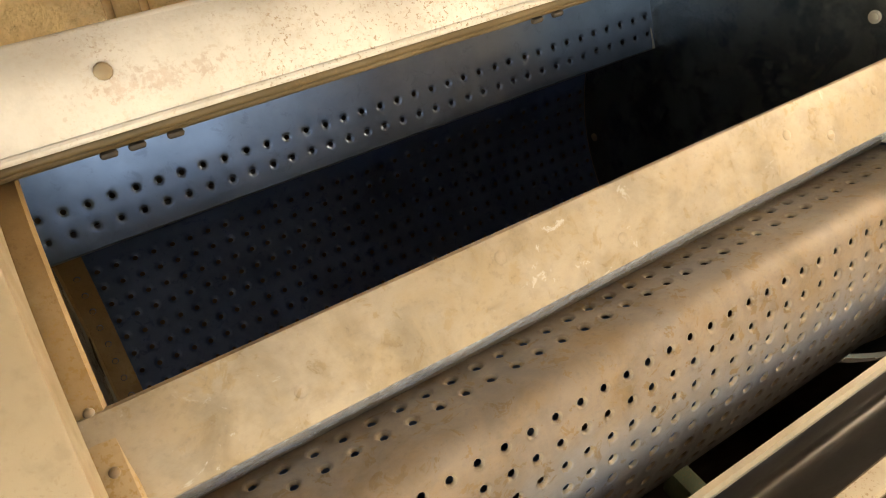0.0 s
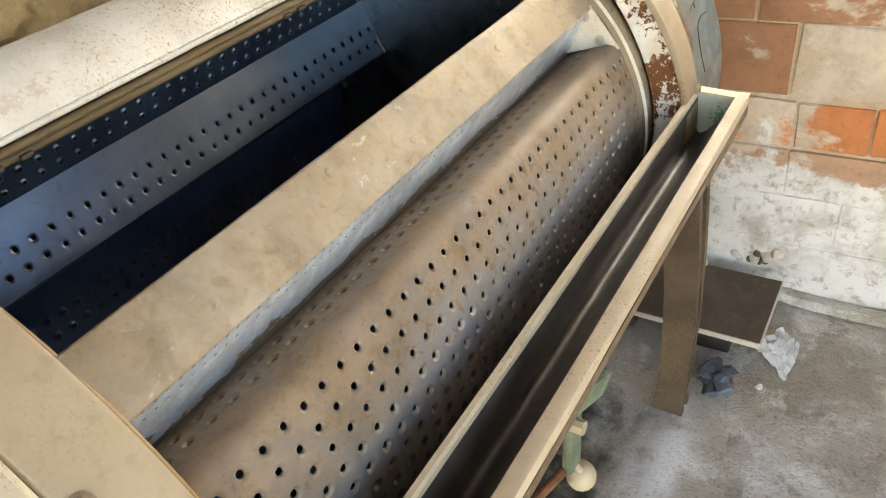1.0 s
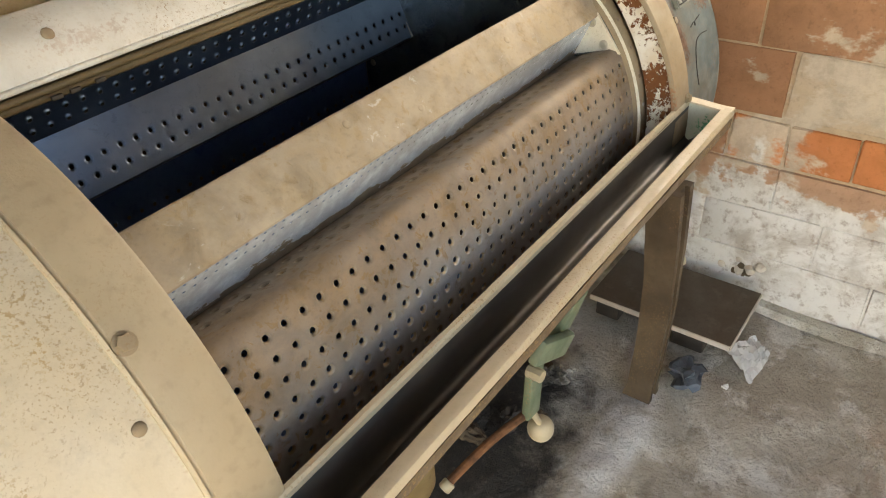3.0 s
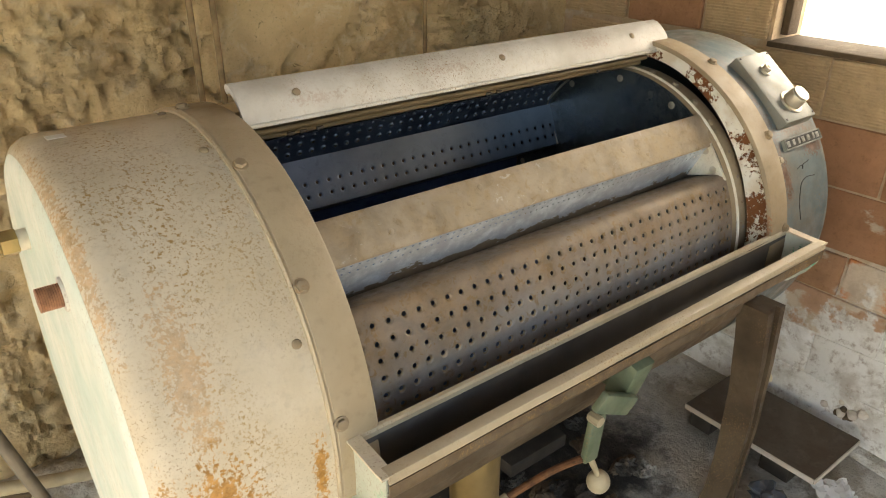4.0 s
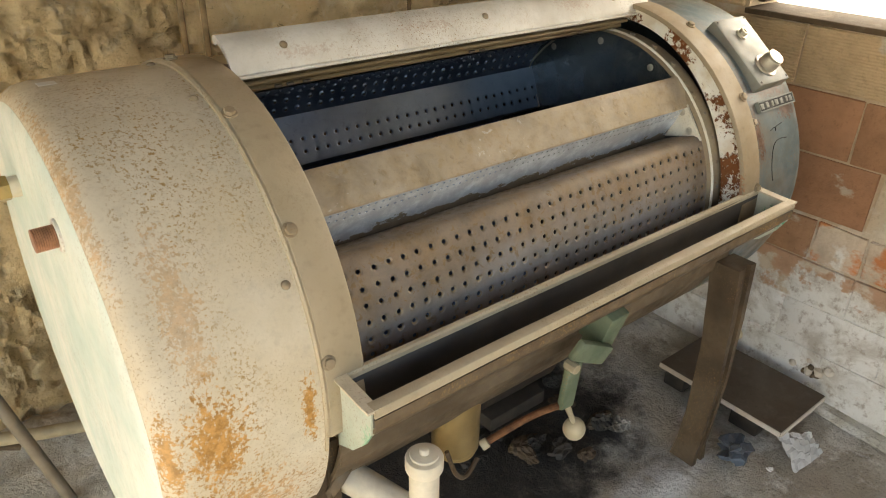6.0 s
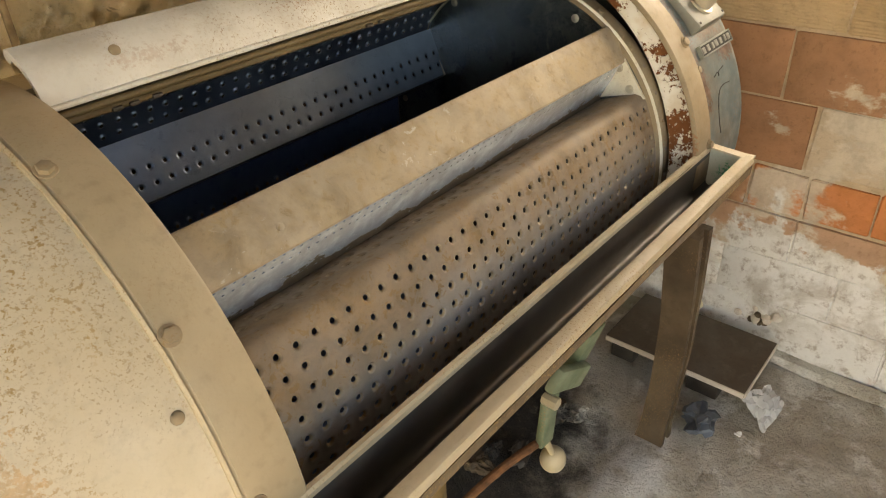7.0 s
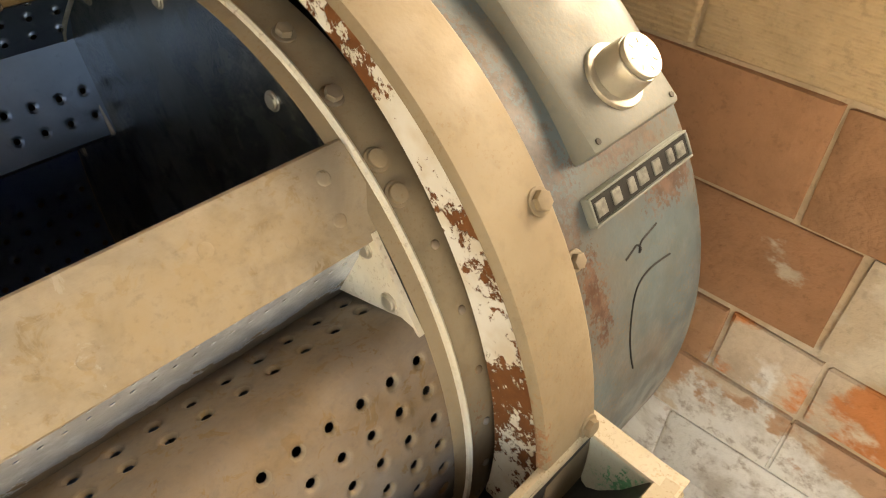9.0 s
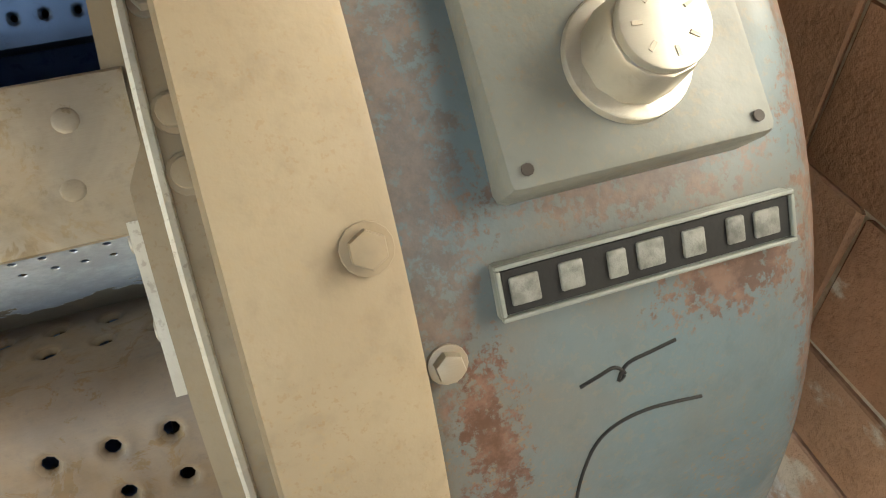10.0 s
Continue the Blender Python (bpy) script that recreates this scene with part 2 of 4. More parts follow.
def brick_mat(name, a, b, ribs=False, cement=0.5):
    """Fired clay, smeared with cement; the old whitewash reaches up to a ragged line over bricks and joints alike."""
    k = Mat(name, 0.88, spec=0.2)
    c = k.mix(k.random(), a, b)
    c = k.mix(k.ramp(k.noise(14, 6, 0.65), 0.35, 0.75, 0, 0.5), c, tuple(v * 0.6 for v in a))
    c = k.mix(k.ramp(k.noise(60, 5, 0.7), 0.52, 0.7, 0, 0.4), c, tuple(v * 0.5 for v in a))
    smear = k.ramp(k.noise(3.6, 8, 0.62, warp=0.1, vec=k.pos(1, 1, 1.5)), 0.6 - 0.16 * cement, 0.64 - 0.12 * cement, 0, 0.9)
    c = k.mix(smear, c, k.mix(k.ramp(k.noise(16, 6, 0.68), 0.35, 0.7), (0.62, 0.53, 0.42), (0.44, 0.37, 0.29)))
    z = k.t.nodes.new("ShaderNodeSeparateXYZ")
    k.t.links.new(k.geo.outputs["Position"], z.inputs[0])
    edge = k.math("ADD", k.ramp(z.outputs["Z"], 0.24, 0.64, 1.0, 0.0), k.ramp(k.noise(4.5, 8, 0.62), 0.3, 0.7, -0.45, 0.45))
    wash = k.math("MULTIPLY", k.ramp(edge, 0.42, 0.58), k.ramp(k.noise(9, 7, 0.7), 0.28, 0.42, 0.55, 1.0))
    white = k.mix(k.ramp(k.noise(6, 7, 0.68, warp=0.5), 0.42, 0.64), (0.74, 0.72, 0.69), (0.5, 0.46, 0.41))
    white = k.mix(k.ramp(k.noise(28, 6, 0.72), 0.5, 0.68, 0, 0.8), white, (0.36, 0.3, 0.25))
    c = k.mix(wash, c, white)
    k.colour(c)
    b1 = k.bump(k.noise(90, 5, 0.65), 0.0022)
    b1 = k.bump(k.noise(14, 6, 0.65), 0.007, b1)
    if ribs:
        n = k.t.nodes.new("ShaderNodeTexWave")
        n.bands_direction = "Z"
        n.inputs["Scale"].default_value = 34
        n.inputs["Distortion"].default_value = 0.0
        k.t.links.new(k.pos(), n.inputs["Vector"])
        k.bump(n.outputs["Fac"], 0.0016, b1)
    return k.m


M_RUSTY = rusty_white()
M_BR_TAN = brick_mat("ribbed_tan_brick", (0.58, 0.43, 0.265), (0.52, 0.37, 0.22), ribs=True, cement=0.3)
M_BR_RED = brick_mat("red_brick", (0.38, 0.195, 0.11), (0.44, 0.25, 0.15), cement=0.3)
M_BR_PLAIN = brick_mat("cement_smeared_brick", (0.56, 0.45, 0.33), (0.5, 0.39, 0.28), cement=0.8)
M_BR_ORANGE = brick_mat("broken_orange_brick", (0.62, 0.22, 0.08), (0.56, 0.22, 0.095), cement=0.75)
M_BR_WHITE = brick_mat("whitewashed_brick", (0.5, 0.3, 0.19), (0.42, 0.28, 0.2), cement=0.6)
M_JOINT = brick_mat("cement_joint", (0.53, 0.4, 0.27), (0.53, 0.4, 0.27), cement=0.7)


def rough_ground(name, tones, scales=(2.2, 9, 45), rough=0.85, depth=0.008, wet=0.0):
    k = Mat(name, rough, spec=0.35)
    c = k.mix(k.ramp(k.noise(scales[0], 6, 0.62, warp=0.5), 0.36, 0.66), tones[0], tones[1])
    c = k.mix(k.ramp(k.noise(scales[1], 6, 0.65), 0.5, 0.75, 0, 0.8), c, tones[2])
    c = k.mix(k.ramp(k.noise(scales[2], 4, 0.7), 0.55, 0.75, 0, 0.5), c, tuple(v * 0.45 for v in tones[0]))
    k.colour(c)
    k.set("Roughness", k.ramp(k.noise(3, 4), 0.35, 0.65, rough - wet, rough))
    b1 = k.bump(k.noise(scales[2], 5, 0.7), depth * 0.35)
    k.bump(k.noise(scales[1], 6, 0.7), depth, b1)
    return k.m


def floor_mat():
    """Old cement: pale trowelled patches, brown dirt, a rusty stain, oily dirt and painted shade under the machine."""
    k = Mat("cement_floor", 0.8, spec=0.35)
    c = k.mix(k.ramp(k.noise(1.7, 7, 0.65, warp=0.25), 0.38, 0.62), (0.58, 0.55, 0.47), (0.38, 0.335, 0.265))
    c = k.mix(k.ramp(k.noise(5, 7, 0.68, warp=0.25), 0.5, 0.62, 0, 0.9), c, (0.7, 0.68, 0.62))
    c = k.mix(k.ramp(k.noise(13, 6, 0.7), 0.55, 0.68, 0, 0.7), c, (0.26, 0.215, 0.155))
    rust = k.math("MULTIPLY", k.spot((1.38, -1.25, 0), (0.42, 0.3, 1)), k.ramp(k.noise(6, 6, 0.7, warp=0.8), 0.42, 0.62))
    c = k.mix(rust, c, (0.36, 0.17, 0.09))
    # oily dirt, blackened further to paint in the shade below the machine
    grime_shade = k.ramp(k.math("ADD", k.spot((0.65, 0.1, 0), (1.05, 0.8, 1), 0.7), k.ramp(k.noise(5, 7, 0.68), 0.3, 0.7, -0.3, 0.3)), 0.15, 0.8)
    c = k.mix(grime_shade, c, k.mix(k.noise(25, 5), (0.018, 0.016, 0.014), (0.07, 0.062, 0.053)))
    pale = k.math("MULTIPLY", k.spot((1.02, -0.49, 0), (0.32, 0.09, 1), 0.5), k.ramp(k.noise(9, 5), 0.3, 0.5))
    c = k.mix(pale, c, (0.72, 0.71, 0.68))
    c = k.mix(k.ramp(k.noise(85, 4, 0.7), 0.56, 0.72, 0, 0.6), c, (0.14, 0.12, 0.09))
    k.colour(c)
    k.set("Roughness", k.ramp(k.noise(3, 5), 0.35, 0.65, 0.42, 0.9))
    b1 = k.bump(k.noise(70, 5, 0.7), 0.005)
    k.bump(k.noise(9, 7, 0.72, warp=0.2), 0.026, b1)
    return k.m


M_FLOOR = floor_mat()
M_MORTAR = rough_ground("lime_mortar", ((0.6, 0.54, 0.46), (0.48, 0.4, 0.32), (0.68, 0.65, 0.6)))
def stone_mat():
    k = Mat("earthy_rubble_stone", 0.9, spec=0.15)
    c = k.mix(k.ramp(k.noise(3.2, 6, 0.62, warp=0.6), 0.36, 0.64), (0.84, 0.66, 0.39), (0.72, 0.54, 0.3))
    c = k.mix(k.ramp(k.noise(11, 6, 0.68, warp=0.8), 0.5, 0.72, 0, 0.9), c, (0.84, 0.71, 0.5))
    c = k.mix(k.ramp(k.noise(26, 6, 0.7, warp=1.2), 0.6, 0.7, 0, 0.7), c, (0.24, 0.155, 0.075))
    c = k.mix(k.ramp(k.noise(5, 5, 0.6, k.pos(1, 1, 0.35)), 0.6, 0.75, 0, 0.45), c, (0.34, 0.2, 0.09))
    c = k.mix(k.ramp(k.noise(120, 3, 0.7), 0.55, 0.75, 0, 0.3), c, (0.2, 0.14, 0.07))
    k.colour(c)
    b1 = k.bump(k.noise(90, 6, 0.75), 0.006)
    b1 = k.bump(k.noise(48, 8, 0.8), 0.004, b1)
    k.bump(k.noise(20, 7, 0.75, warp=0.3), 0.022, b1)
    return k.m


M_STONE = stone_mat()
M_PLASTER = rough_ground("earth_plaster", ((0.5, 0.4, 0.26), (0.42, 0.32, 0.2), (0.55, 0.46, 0.33)))
M_EARTH = rough_ground("dry_ground", ((0.34, 0.28, 0.2), (0.26, 0.21, 0.14), (0.4, 0.35, 0.26)), (0.4, 2, 12))
M_TIMBER = rough_ground("old_timber", ((0.12, 0.085, 0.05), (0.08, 0.055, 0.035), (0.2, 0.16, 0.11)), (3, 20, 80), depth=0.003)
M_BOARD = rough_ground("dusty_brown_board", ((0.085, 0.062, 0.042), (0.12, 0.095, 0.07), (0.15, 0.12, 0.09)), (4, 20, 90), rough=0.6, depth=0.001)
M_LEG = painted("brown_cast_iron", (0.06, 0.04, 0.024), (0.12, 0.085, 0.052), rough=0.6, pits=0.9)


def plain(name, tone, rough=0.5, metal=0.0, vary=0.25, scale=18):
    k = Mat(name, rough, metal)
    c = k.mix(k.ramp(k.noise(scale, 5), 0.35, 0.7, 0, 1), tone, tuple(v * (1 - vary) for v in tone))
    k.colour(c)
    k.bump(k.noise(scale * 8, 3), 0.0004)
    return k.m


M_PVC = plain("dirty_white_plastic", (0.68, 0.62, 0.5), 0.4)
M_PAPER = plain("crumpled_white_paper", (0.88, 0.88, 0.86), 0.8, vary=0.1)
M_PIPE = plain("earth_coated_pipe", (0.34, 0.24, 0.13), 0.8, vary=0.5)
M_HOSE = plain("beige_hose", (0.5, 0.42, 0.28), 0.5)
M_ROD = plain("grey_iron_rod", (0.2, 0.17, 0.13), 0.5)
M_BLACK = plain("black_ink", (0.012, 0.012, 0.012), 0.6, vary=0.0)
M_DARK = plain("dark_iron", (0.05, 0.04, 0.032), 0.6, vary=0.4)
M_COPPER = plain("reddish_threaded_pipe", (0.36, 0.17, 0.1), 0.5, vary=0.4, scale=60)
M_RUST = plain("rusty_rod", (0.2, 0.085, 0.035), 0.8, vary=0.6, scale=50)
M_KNOB = plain("yellowed_ball_knob", (0.48, 0.41, 0.28), 0.45)
M_LABEL = plain("white_sticker", (0.8, 0.8, 0.76), 0.5, vary=0.05)
M_BLUE = plain("blue_plastic_scrap", (0.1, 0.12, 0.145), 0.4, vary=0.5)
M_PLATE = painted("grey_cast_nameplate", (0.2, 0.22, 0.2), (0.28, 0.29, 0.26), rough=0.45, pits=0.3)
M_VERDI = painted("flaking_green_paint", (0.52, 0.54, 0.46), (0.4, 0.46, 0.38), rough=0.5, pits=0.5, rust=(0.05, 0.26, 0.14), spots=(((1.23, -0.535, 0.85), (0.1, 0.06, 0.05), 0.95), ((-0.012, -0.56, 0.83), (0.1, 0.04, 0.06), 0.6)))
M_LETTER = plain("worn_metal_relief", (0.25, 0.25, 0.225), 0.45, vary=0.5, scale=120)


# ---------------------------------------------------------------- shape helpers
AY, AZ = -0.011, 0.846  # the drum's axis runs along x


def ring_point(x, r, a):
    """A point at distance r from the axis; a: degrees from straight up towards the front."""
    return Vector((x, AY - r * math.sin(radians(a)), AZ + r * math.cos(radians(a))))


def mesh_of(name, bm, mat, smooth=35):
    bmesh.ops.recalc_face_normals(bm, faces=bm.faces)
    me = bpy.data.meshes.new(name)
    for f in bm.faces:
        f.smooth = True
    bm.to_mesh(me)
    bm.free()
    me.materials.append(mat)
    me.set_sharp_from_angle(angle=radians(smooth))
    return me


def part(name, bm, mat, parent=None, label="", smooth=35):
    ob = new(name, mesh_of(name, bm, mat, smooth))
    if parent:
        ob.parent = parent
    if label:
        tagged(ob, label)
    return ob


def thing(name, label, category, at=(0, 0, 0), group=""):
    ob = new(name)
    ob.empty_display_size = 0.05
    return tagged(ob, label, category, group)


def structure(ob, label, category):
    return tagged(ob, label, category, kind="structure")


def lathe(profile, a0=0.0, a1=360.0, n=96, closed=True):
    """A closed profile of (x, r) swept round the axis."""
    bm = bmesh.new()
    full = abs(a1 - a0) >= 359.9
    rows = []
    for i in range(n if full else n + 1):
        a = a0 + (a1 - a0) * i / n
        rows.append([bm.verts.new(ring_point(x, max(r, 0.0004), a)) for x, r in profile])
    m = len(profile)
    for i in range(n):
        p, q = rows[i], rows[(i + 1) % len(rows)]
        for j in range(m if closed else m - 1):
            bm.faces.new((p[j], p[(j + 1) % m], q[(j + 1) % m], q[j]))
    if not full and closed:
        bm.faces.new(rows[0])
        bm.faces.new(rows[-1][::-1])
    return bm


def prism_x(profile, x0, x1, nx=1, wobble=0.0):
    """A closed outline of (y, z) drawn out along x."""
    bm = bmesh.new()
    rows = []
    for i in range(nx + 1):
        x = x0 + (x1 - x0) * i / nx
        rows.append([bm.verts.new((x, y + wobble * noise.noise((x * 5, j, 1.5)), z + wobble * noise.noise((x * 5, j, 7.5)))) for j, (y, z) in enumerate(profile)])
    m = len(profile)
    for p, q in zip(rows, rows[1:]):
        for j in range(m):
            bm.faces.new((p[j], p[(j + 1) % m], q[(j + 1) % m], q[j]))
    bm.faces.new(rows[0])
    bm.faces.new(rows[-1][::-1])
    return bm


def sheet_outline(points, thick):
    """An open line of (y, z) given thickness, as a closed outline."""
    pts = [Vector(p) for p in points]
    off = []
    for i, p in enumerate(pts):
        d = (pts[min(i + 1, len(pts) - 1)] - pts[max(i - 1, 0)]).normalized()
        off.append(p + Vector((-d.y, d.x)) * thick)
    return [tuple(p) for p in pts] + [tuple(p) for p in reversed(off)]


def box(centre, size, bevel=0.003, turn=None, seg=2):
    bm = bmesh.new()
    bmesh.ops.create_cube(bm, size=1)
    bmesh.ops.scale(bm, vec=size, verts=bm.verts)
    if bevel:
        bmesh.ops.bevel(bm, geom=bm.edges[:], offset=bevel, segments=seg, affect="EDGES", profile=0.5)
    m = Matrix.Translation(centre) @ (turn.to_4x4() if turn else Matrix())
    bmesh.ops.transform(bm, matrix=m, verts=bm.verts)
    return bm


def rod(p, q, r, n=16, r2=None, bevel=0.0):
    p, q = Vector(p), Vector(q)
    bm = bmesh.new()
    bmesh.ops.create_cone(bm, cap_ends=True, segments=n, radius1=r, radius2=r if r2 is None else r2, depth=(q - p).length)
    if bevel:
        rim = [e for e in bm.edges if abs(e.verts[0].co.z - e.verts[1].co.z) < 1e-6]
        bmesh.ops.bevel(bm, geom=rim, offset=bevel, segments=2, affect="EDGES", profile=0.5)
    m = Matrix.Translation((p + q) / 2) @ (q - p).to_track_quat("Z", "Y").to_matrix().to_4x4()
    bmesh.ops.transform(bm, matrix=m, verts=bm.verts)
    return bm


def tube(points, r, n=12, smooth_steps=6):
    """A round tube along a smooth line through the points."""
    pts = [Vector(p) for p in points]
    line = []
    for i in range(len(pts) - 1):
        a, b, c, d = pts[max(i - 1, 0)], pts[i], pts[i + 1], pts[min(i + 2, len(pts) - 1)]
        for s in range(smooth_steps):
            t = s / smooth_steps
            line.append(0.5 * ((2 * b) + (c - a) * t + (2 * a - 5 * b + 4 * c - d) * t * t + (3 * b - a - 3 * c + d) * t**3))
    line.append(pts[-1])
    bm = bmesh.new()
    rows = []
    side = Vector((0.31, 0.52, 0.8))
    for i, p in enumerate(line):
        d = (line[min(i + 1, len(line) - 1)] - line[max(i - 1, 0)]).normalized()
        u = d.cross(side).normalized()
        v = d.cross(u)
        rows.append([bm.verts.new(p + r * (u * math.cos(2 * math.pi * k / n) + v * math.sin(2 * math.pi * k / n))) for k in range(n)])
    for p, q in zip(rows, rows[1:]):
        for k in range(n):
            bm.faces.new((p[k], p[(k + 1) % n], q[(k + 1) % n], q[k]))
    bm.faces.new(rows[0])
    bm.faces.new(rows[-1][::-1])
    return bm


def join(*bms):
    out = bmesh.new()
    for b in bms:
        me = bpy.data.meshes.new("joined")
        b.to_mesh(me)
        b.free()
        out.from_mesh(me)
        bpy.data.meshes.remove(me)
    return out


def bolt_mesh(name, r, h, mat, sides=6):
    """A bolt head on a washer, pointing along +z, shared by all its copies."""
    bm = join(rod((0, 0, -0.003), (0, 0, 0.0018), r * 1.35, 16, bevel=0.0006), rod((0, 0, 0), (0, 0, h), r, sides, bevel=0.0012))
    return mesh_of(name, bm, mat)


def dome_mesh(name, r, h, mat):
    bm = bmesh.new()
    bmesh.ops.create_uvsphere(bm, u_segments=12, v_segments=8, radius=r)
    bmesh.ops.scale(bm, vec=(1, 1, h / r), verts=bm.verts)
    return mesh_of(name, bm, mat)


def stud(name, me, place, normal, parent, label=""):
    ob = new(name, me)
    ob.matrix_world = Matrix.Translation(place) @ Vector(normal).to_track_quat("Z", "Y").to_matrix().to_4x4() @ pose(0, 0, 0, 0, 0, (hash((round(place[0], 3), round(place[1], 3))) % 60))
    ob.parent = parent
    if label:
        tagged(ob, label)
    return ob


def radial(a):
    return Vector((0, -math.sin(radians(a)), math.cos(radians(a))))


def perforated(line, x0, pitch, nx, rows, half, side, hole=0.0046, lip=0.0104, dent=0.0033, collar=0.0):
    """A sheet along x whose cross-section is the line of (y, z). rows: distances along the line at which a row of
    dimpled holes runs; half: half a row's height; side: +1 or -1, the way in which the holes are pressed."""
    pts = [Vector((0, y, z)) for y, z in line]
    run = [0.0]
    for p, q in zip(pts, pts[1:]):
        run.append(run[-1] + (q - p).length)

    def at(s):
        s = min(max(s, 0.0), run[-1])
        i = max(k for k in range(len(run) - 1) if run[k] <= s + 1e-9)
        f = (s - run[i]) / (run[i + 1] - run[i])
        return pts[i].lerp(pts[i + 1], f)

    def normal(s):
        d = (at(s + 0.004) - at(s - 0.004)).normalized()
        return Vector((0, -d.z, d.y)) * side

    x_start, x_stop = x0 - pitch / 2, x0 + pitch * (nx - 0.5)
    bm = bmesh.new()
    grid = {}

    def vert(x, s, push=0.0):
        key = (round(x, 4), round(s, 4), round(push, 4))
        if key not in grid:
            p = at(s) + normal(s) * push
            grid[key] = bm.verts.new((x, p.y, p.z))
        return grid[key]

    cuts = [0.0]
    for s in rows:
        for c in (s - half, s + half):
            if c - cuts[-1] > 0.002:
                cuts.append(c)
    if run[-1] - cuts[-1] > 0.002:
        cuts.append(run[-1])
    for s0, s1 in zip(cuts, cuts[1:]):
        mid = (s0 + s1) / 2
        row = next((s for s in rows if abs(s - mid) < half * 0.5), None)
        if row is None:
            n = max(1, int((s1 - s0) / 0.012))
            for k in range(n):
                a, b = s0 + (s1 - s0) * k / n, s0 + (s1 - s0) * (k + 1) / n
                for i in range(nx * 2):
                    xa, xb = x_start + pitch * i / 2, x_start + pitch * (i + 1) / 2
                    bm.faces.new((vert(xa, a), vert(xb, a), vert(xb, b), vert(xa, b)))
            continue
        for i in range(nx):
            cx = x0 + pitch * i
            u, v = pitch / 2, (s1 - s0) / 2
            edge = [(cx + u * e, mid + v * f) for e, f in ((-1, -1), (0, -1), (1, -1), (1, 0), (1, 1), (0, 1), (-1, 1), (-1, 0))]
            loops = [[vert(x, s) for x, s in edge]]
            jx, js = random.uniform(-0.0008, 0.0008), random.uniform(-0.0008, 0.0008)
            for r, push in ((lip * 1.12, 0.0), (lip, dent * 0.04 - collar), (lip * 0.72, dent * 0.4 - collar), (hole, dent), (hole * 0.97, dent * 1.25)):
                loops.append([])
                for k in range(8):
                    g = math.pi * (-0.75 + 0.25 * k)
                    s = mid + js + r * math.sin(g)
                    p = at(s) + normal(mid) * push
                    loops[-1].append(bm.verts.new((cx + jx + r * math.cos(g), p.y, p.z)))
            for level, (p, q) in enumerate(zip(loops, loops[1:])):
                for k in range(8):
                    f = bm.faces.new((p[k], p[(k + 1) % 8], q[(k + 1) % 8], q[k]))
                    f.material_index = 1 if collar and level == 3 else 0
    return bm


def arc(r, a0, a1, n=None):
    n = n or max(2, int(abs(a1 - a0) / 1.5))
    return [tuple(ring_point(0, r, a0 + (a1 - a0) * i / n)[1:]) for i in range(n + 1)]


# ---------------------------------------------------------------- the place
WX, WY = 1.795, 0.85  # inner faces of the brick wall and of the rubble wall
RX, RY, RZ = -2.7, -2.3, 2.6

bm = bmesh.new()
n = 150
for i in range(n + 1):
    for j in range(n + 1):
        x, y = RX - 0.1 + (WX - RX + 0.2) * i / n, RY - 0.1 + (WY - RY + 0.2) * j / n
        h = 0.012 * noise.fractal((x * 3.1, y * 3.1, 0.3), 1.0, 2.0, 4) + 0.006 * noise.noise((x * 14, y * 14, 2))
        back = max(0.0, (y - 0.35) / 0.5)
        h += back * (0.10 + 0.05 * noise.fractal((x * 6, y * 6, 4), 1.0, 2.0, 4))
        h += 0.022 * math.exp(-(((y + 0.49) / 0.07) ** 2)) * max(0.0, 1 - ((x - 1.02) / 0.3) ** 2)
        bm.verts.new((x, y, h - 0.01))
bm.verts.ensure_lookup_table()
for i in range(n):
    for j in range(n):
        a = i * (n + 1) + j
        bm.faces.new((bm.verts[a], bm.verts[a + n + 1], bm.verts[a + n + 2], bm.verts[a + 1]))
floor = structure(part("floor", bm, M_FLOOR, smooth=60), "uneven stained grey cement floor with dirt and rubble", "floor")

bm = bmesh.new()
bmesh.ops.create_grid(bm, x_segments=8, y_segments=8, size=300)
bmesh.ops.translate(bm, vec=(0, 0, -0.12), verts=bm.verts)
structure(part("ground", bm, M_EARTH), "dry earth ground outside the shed", "ground")

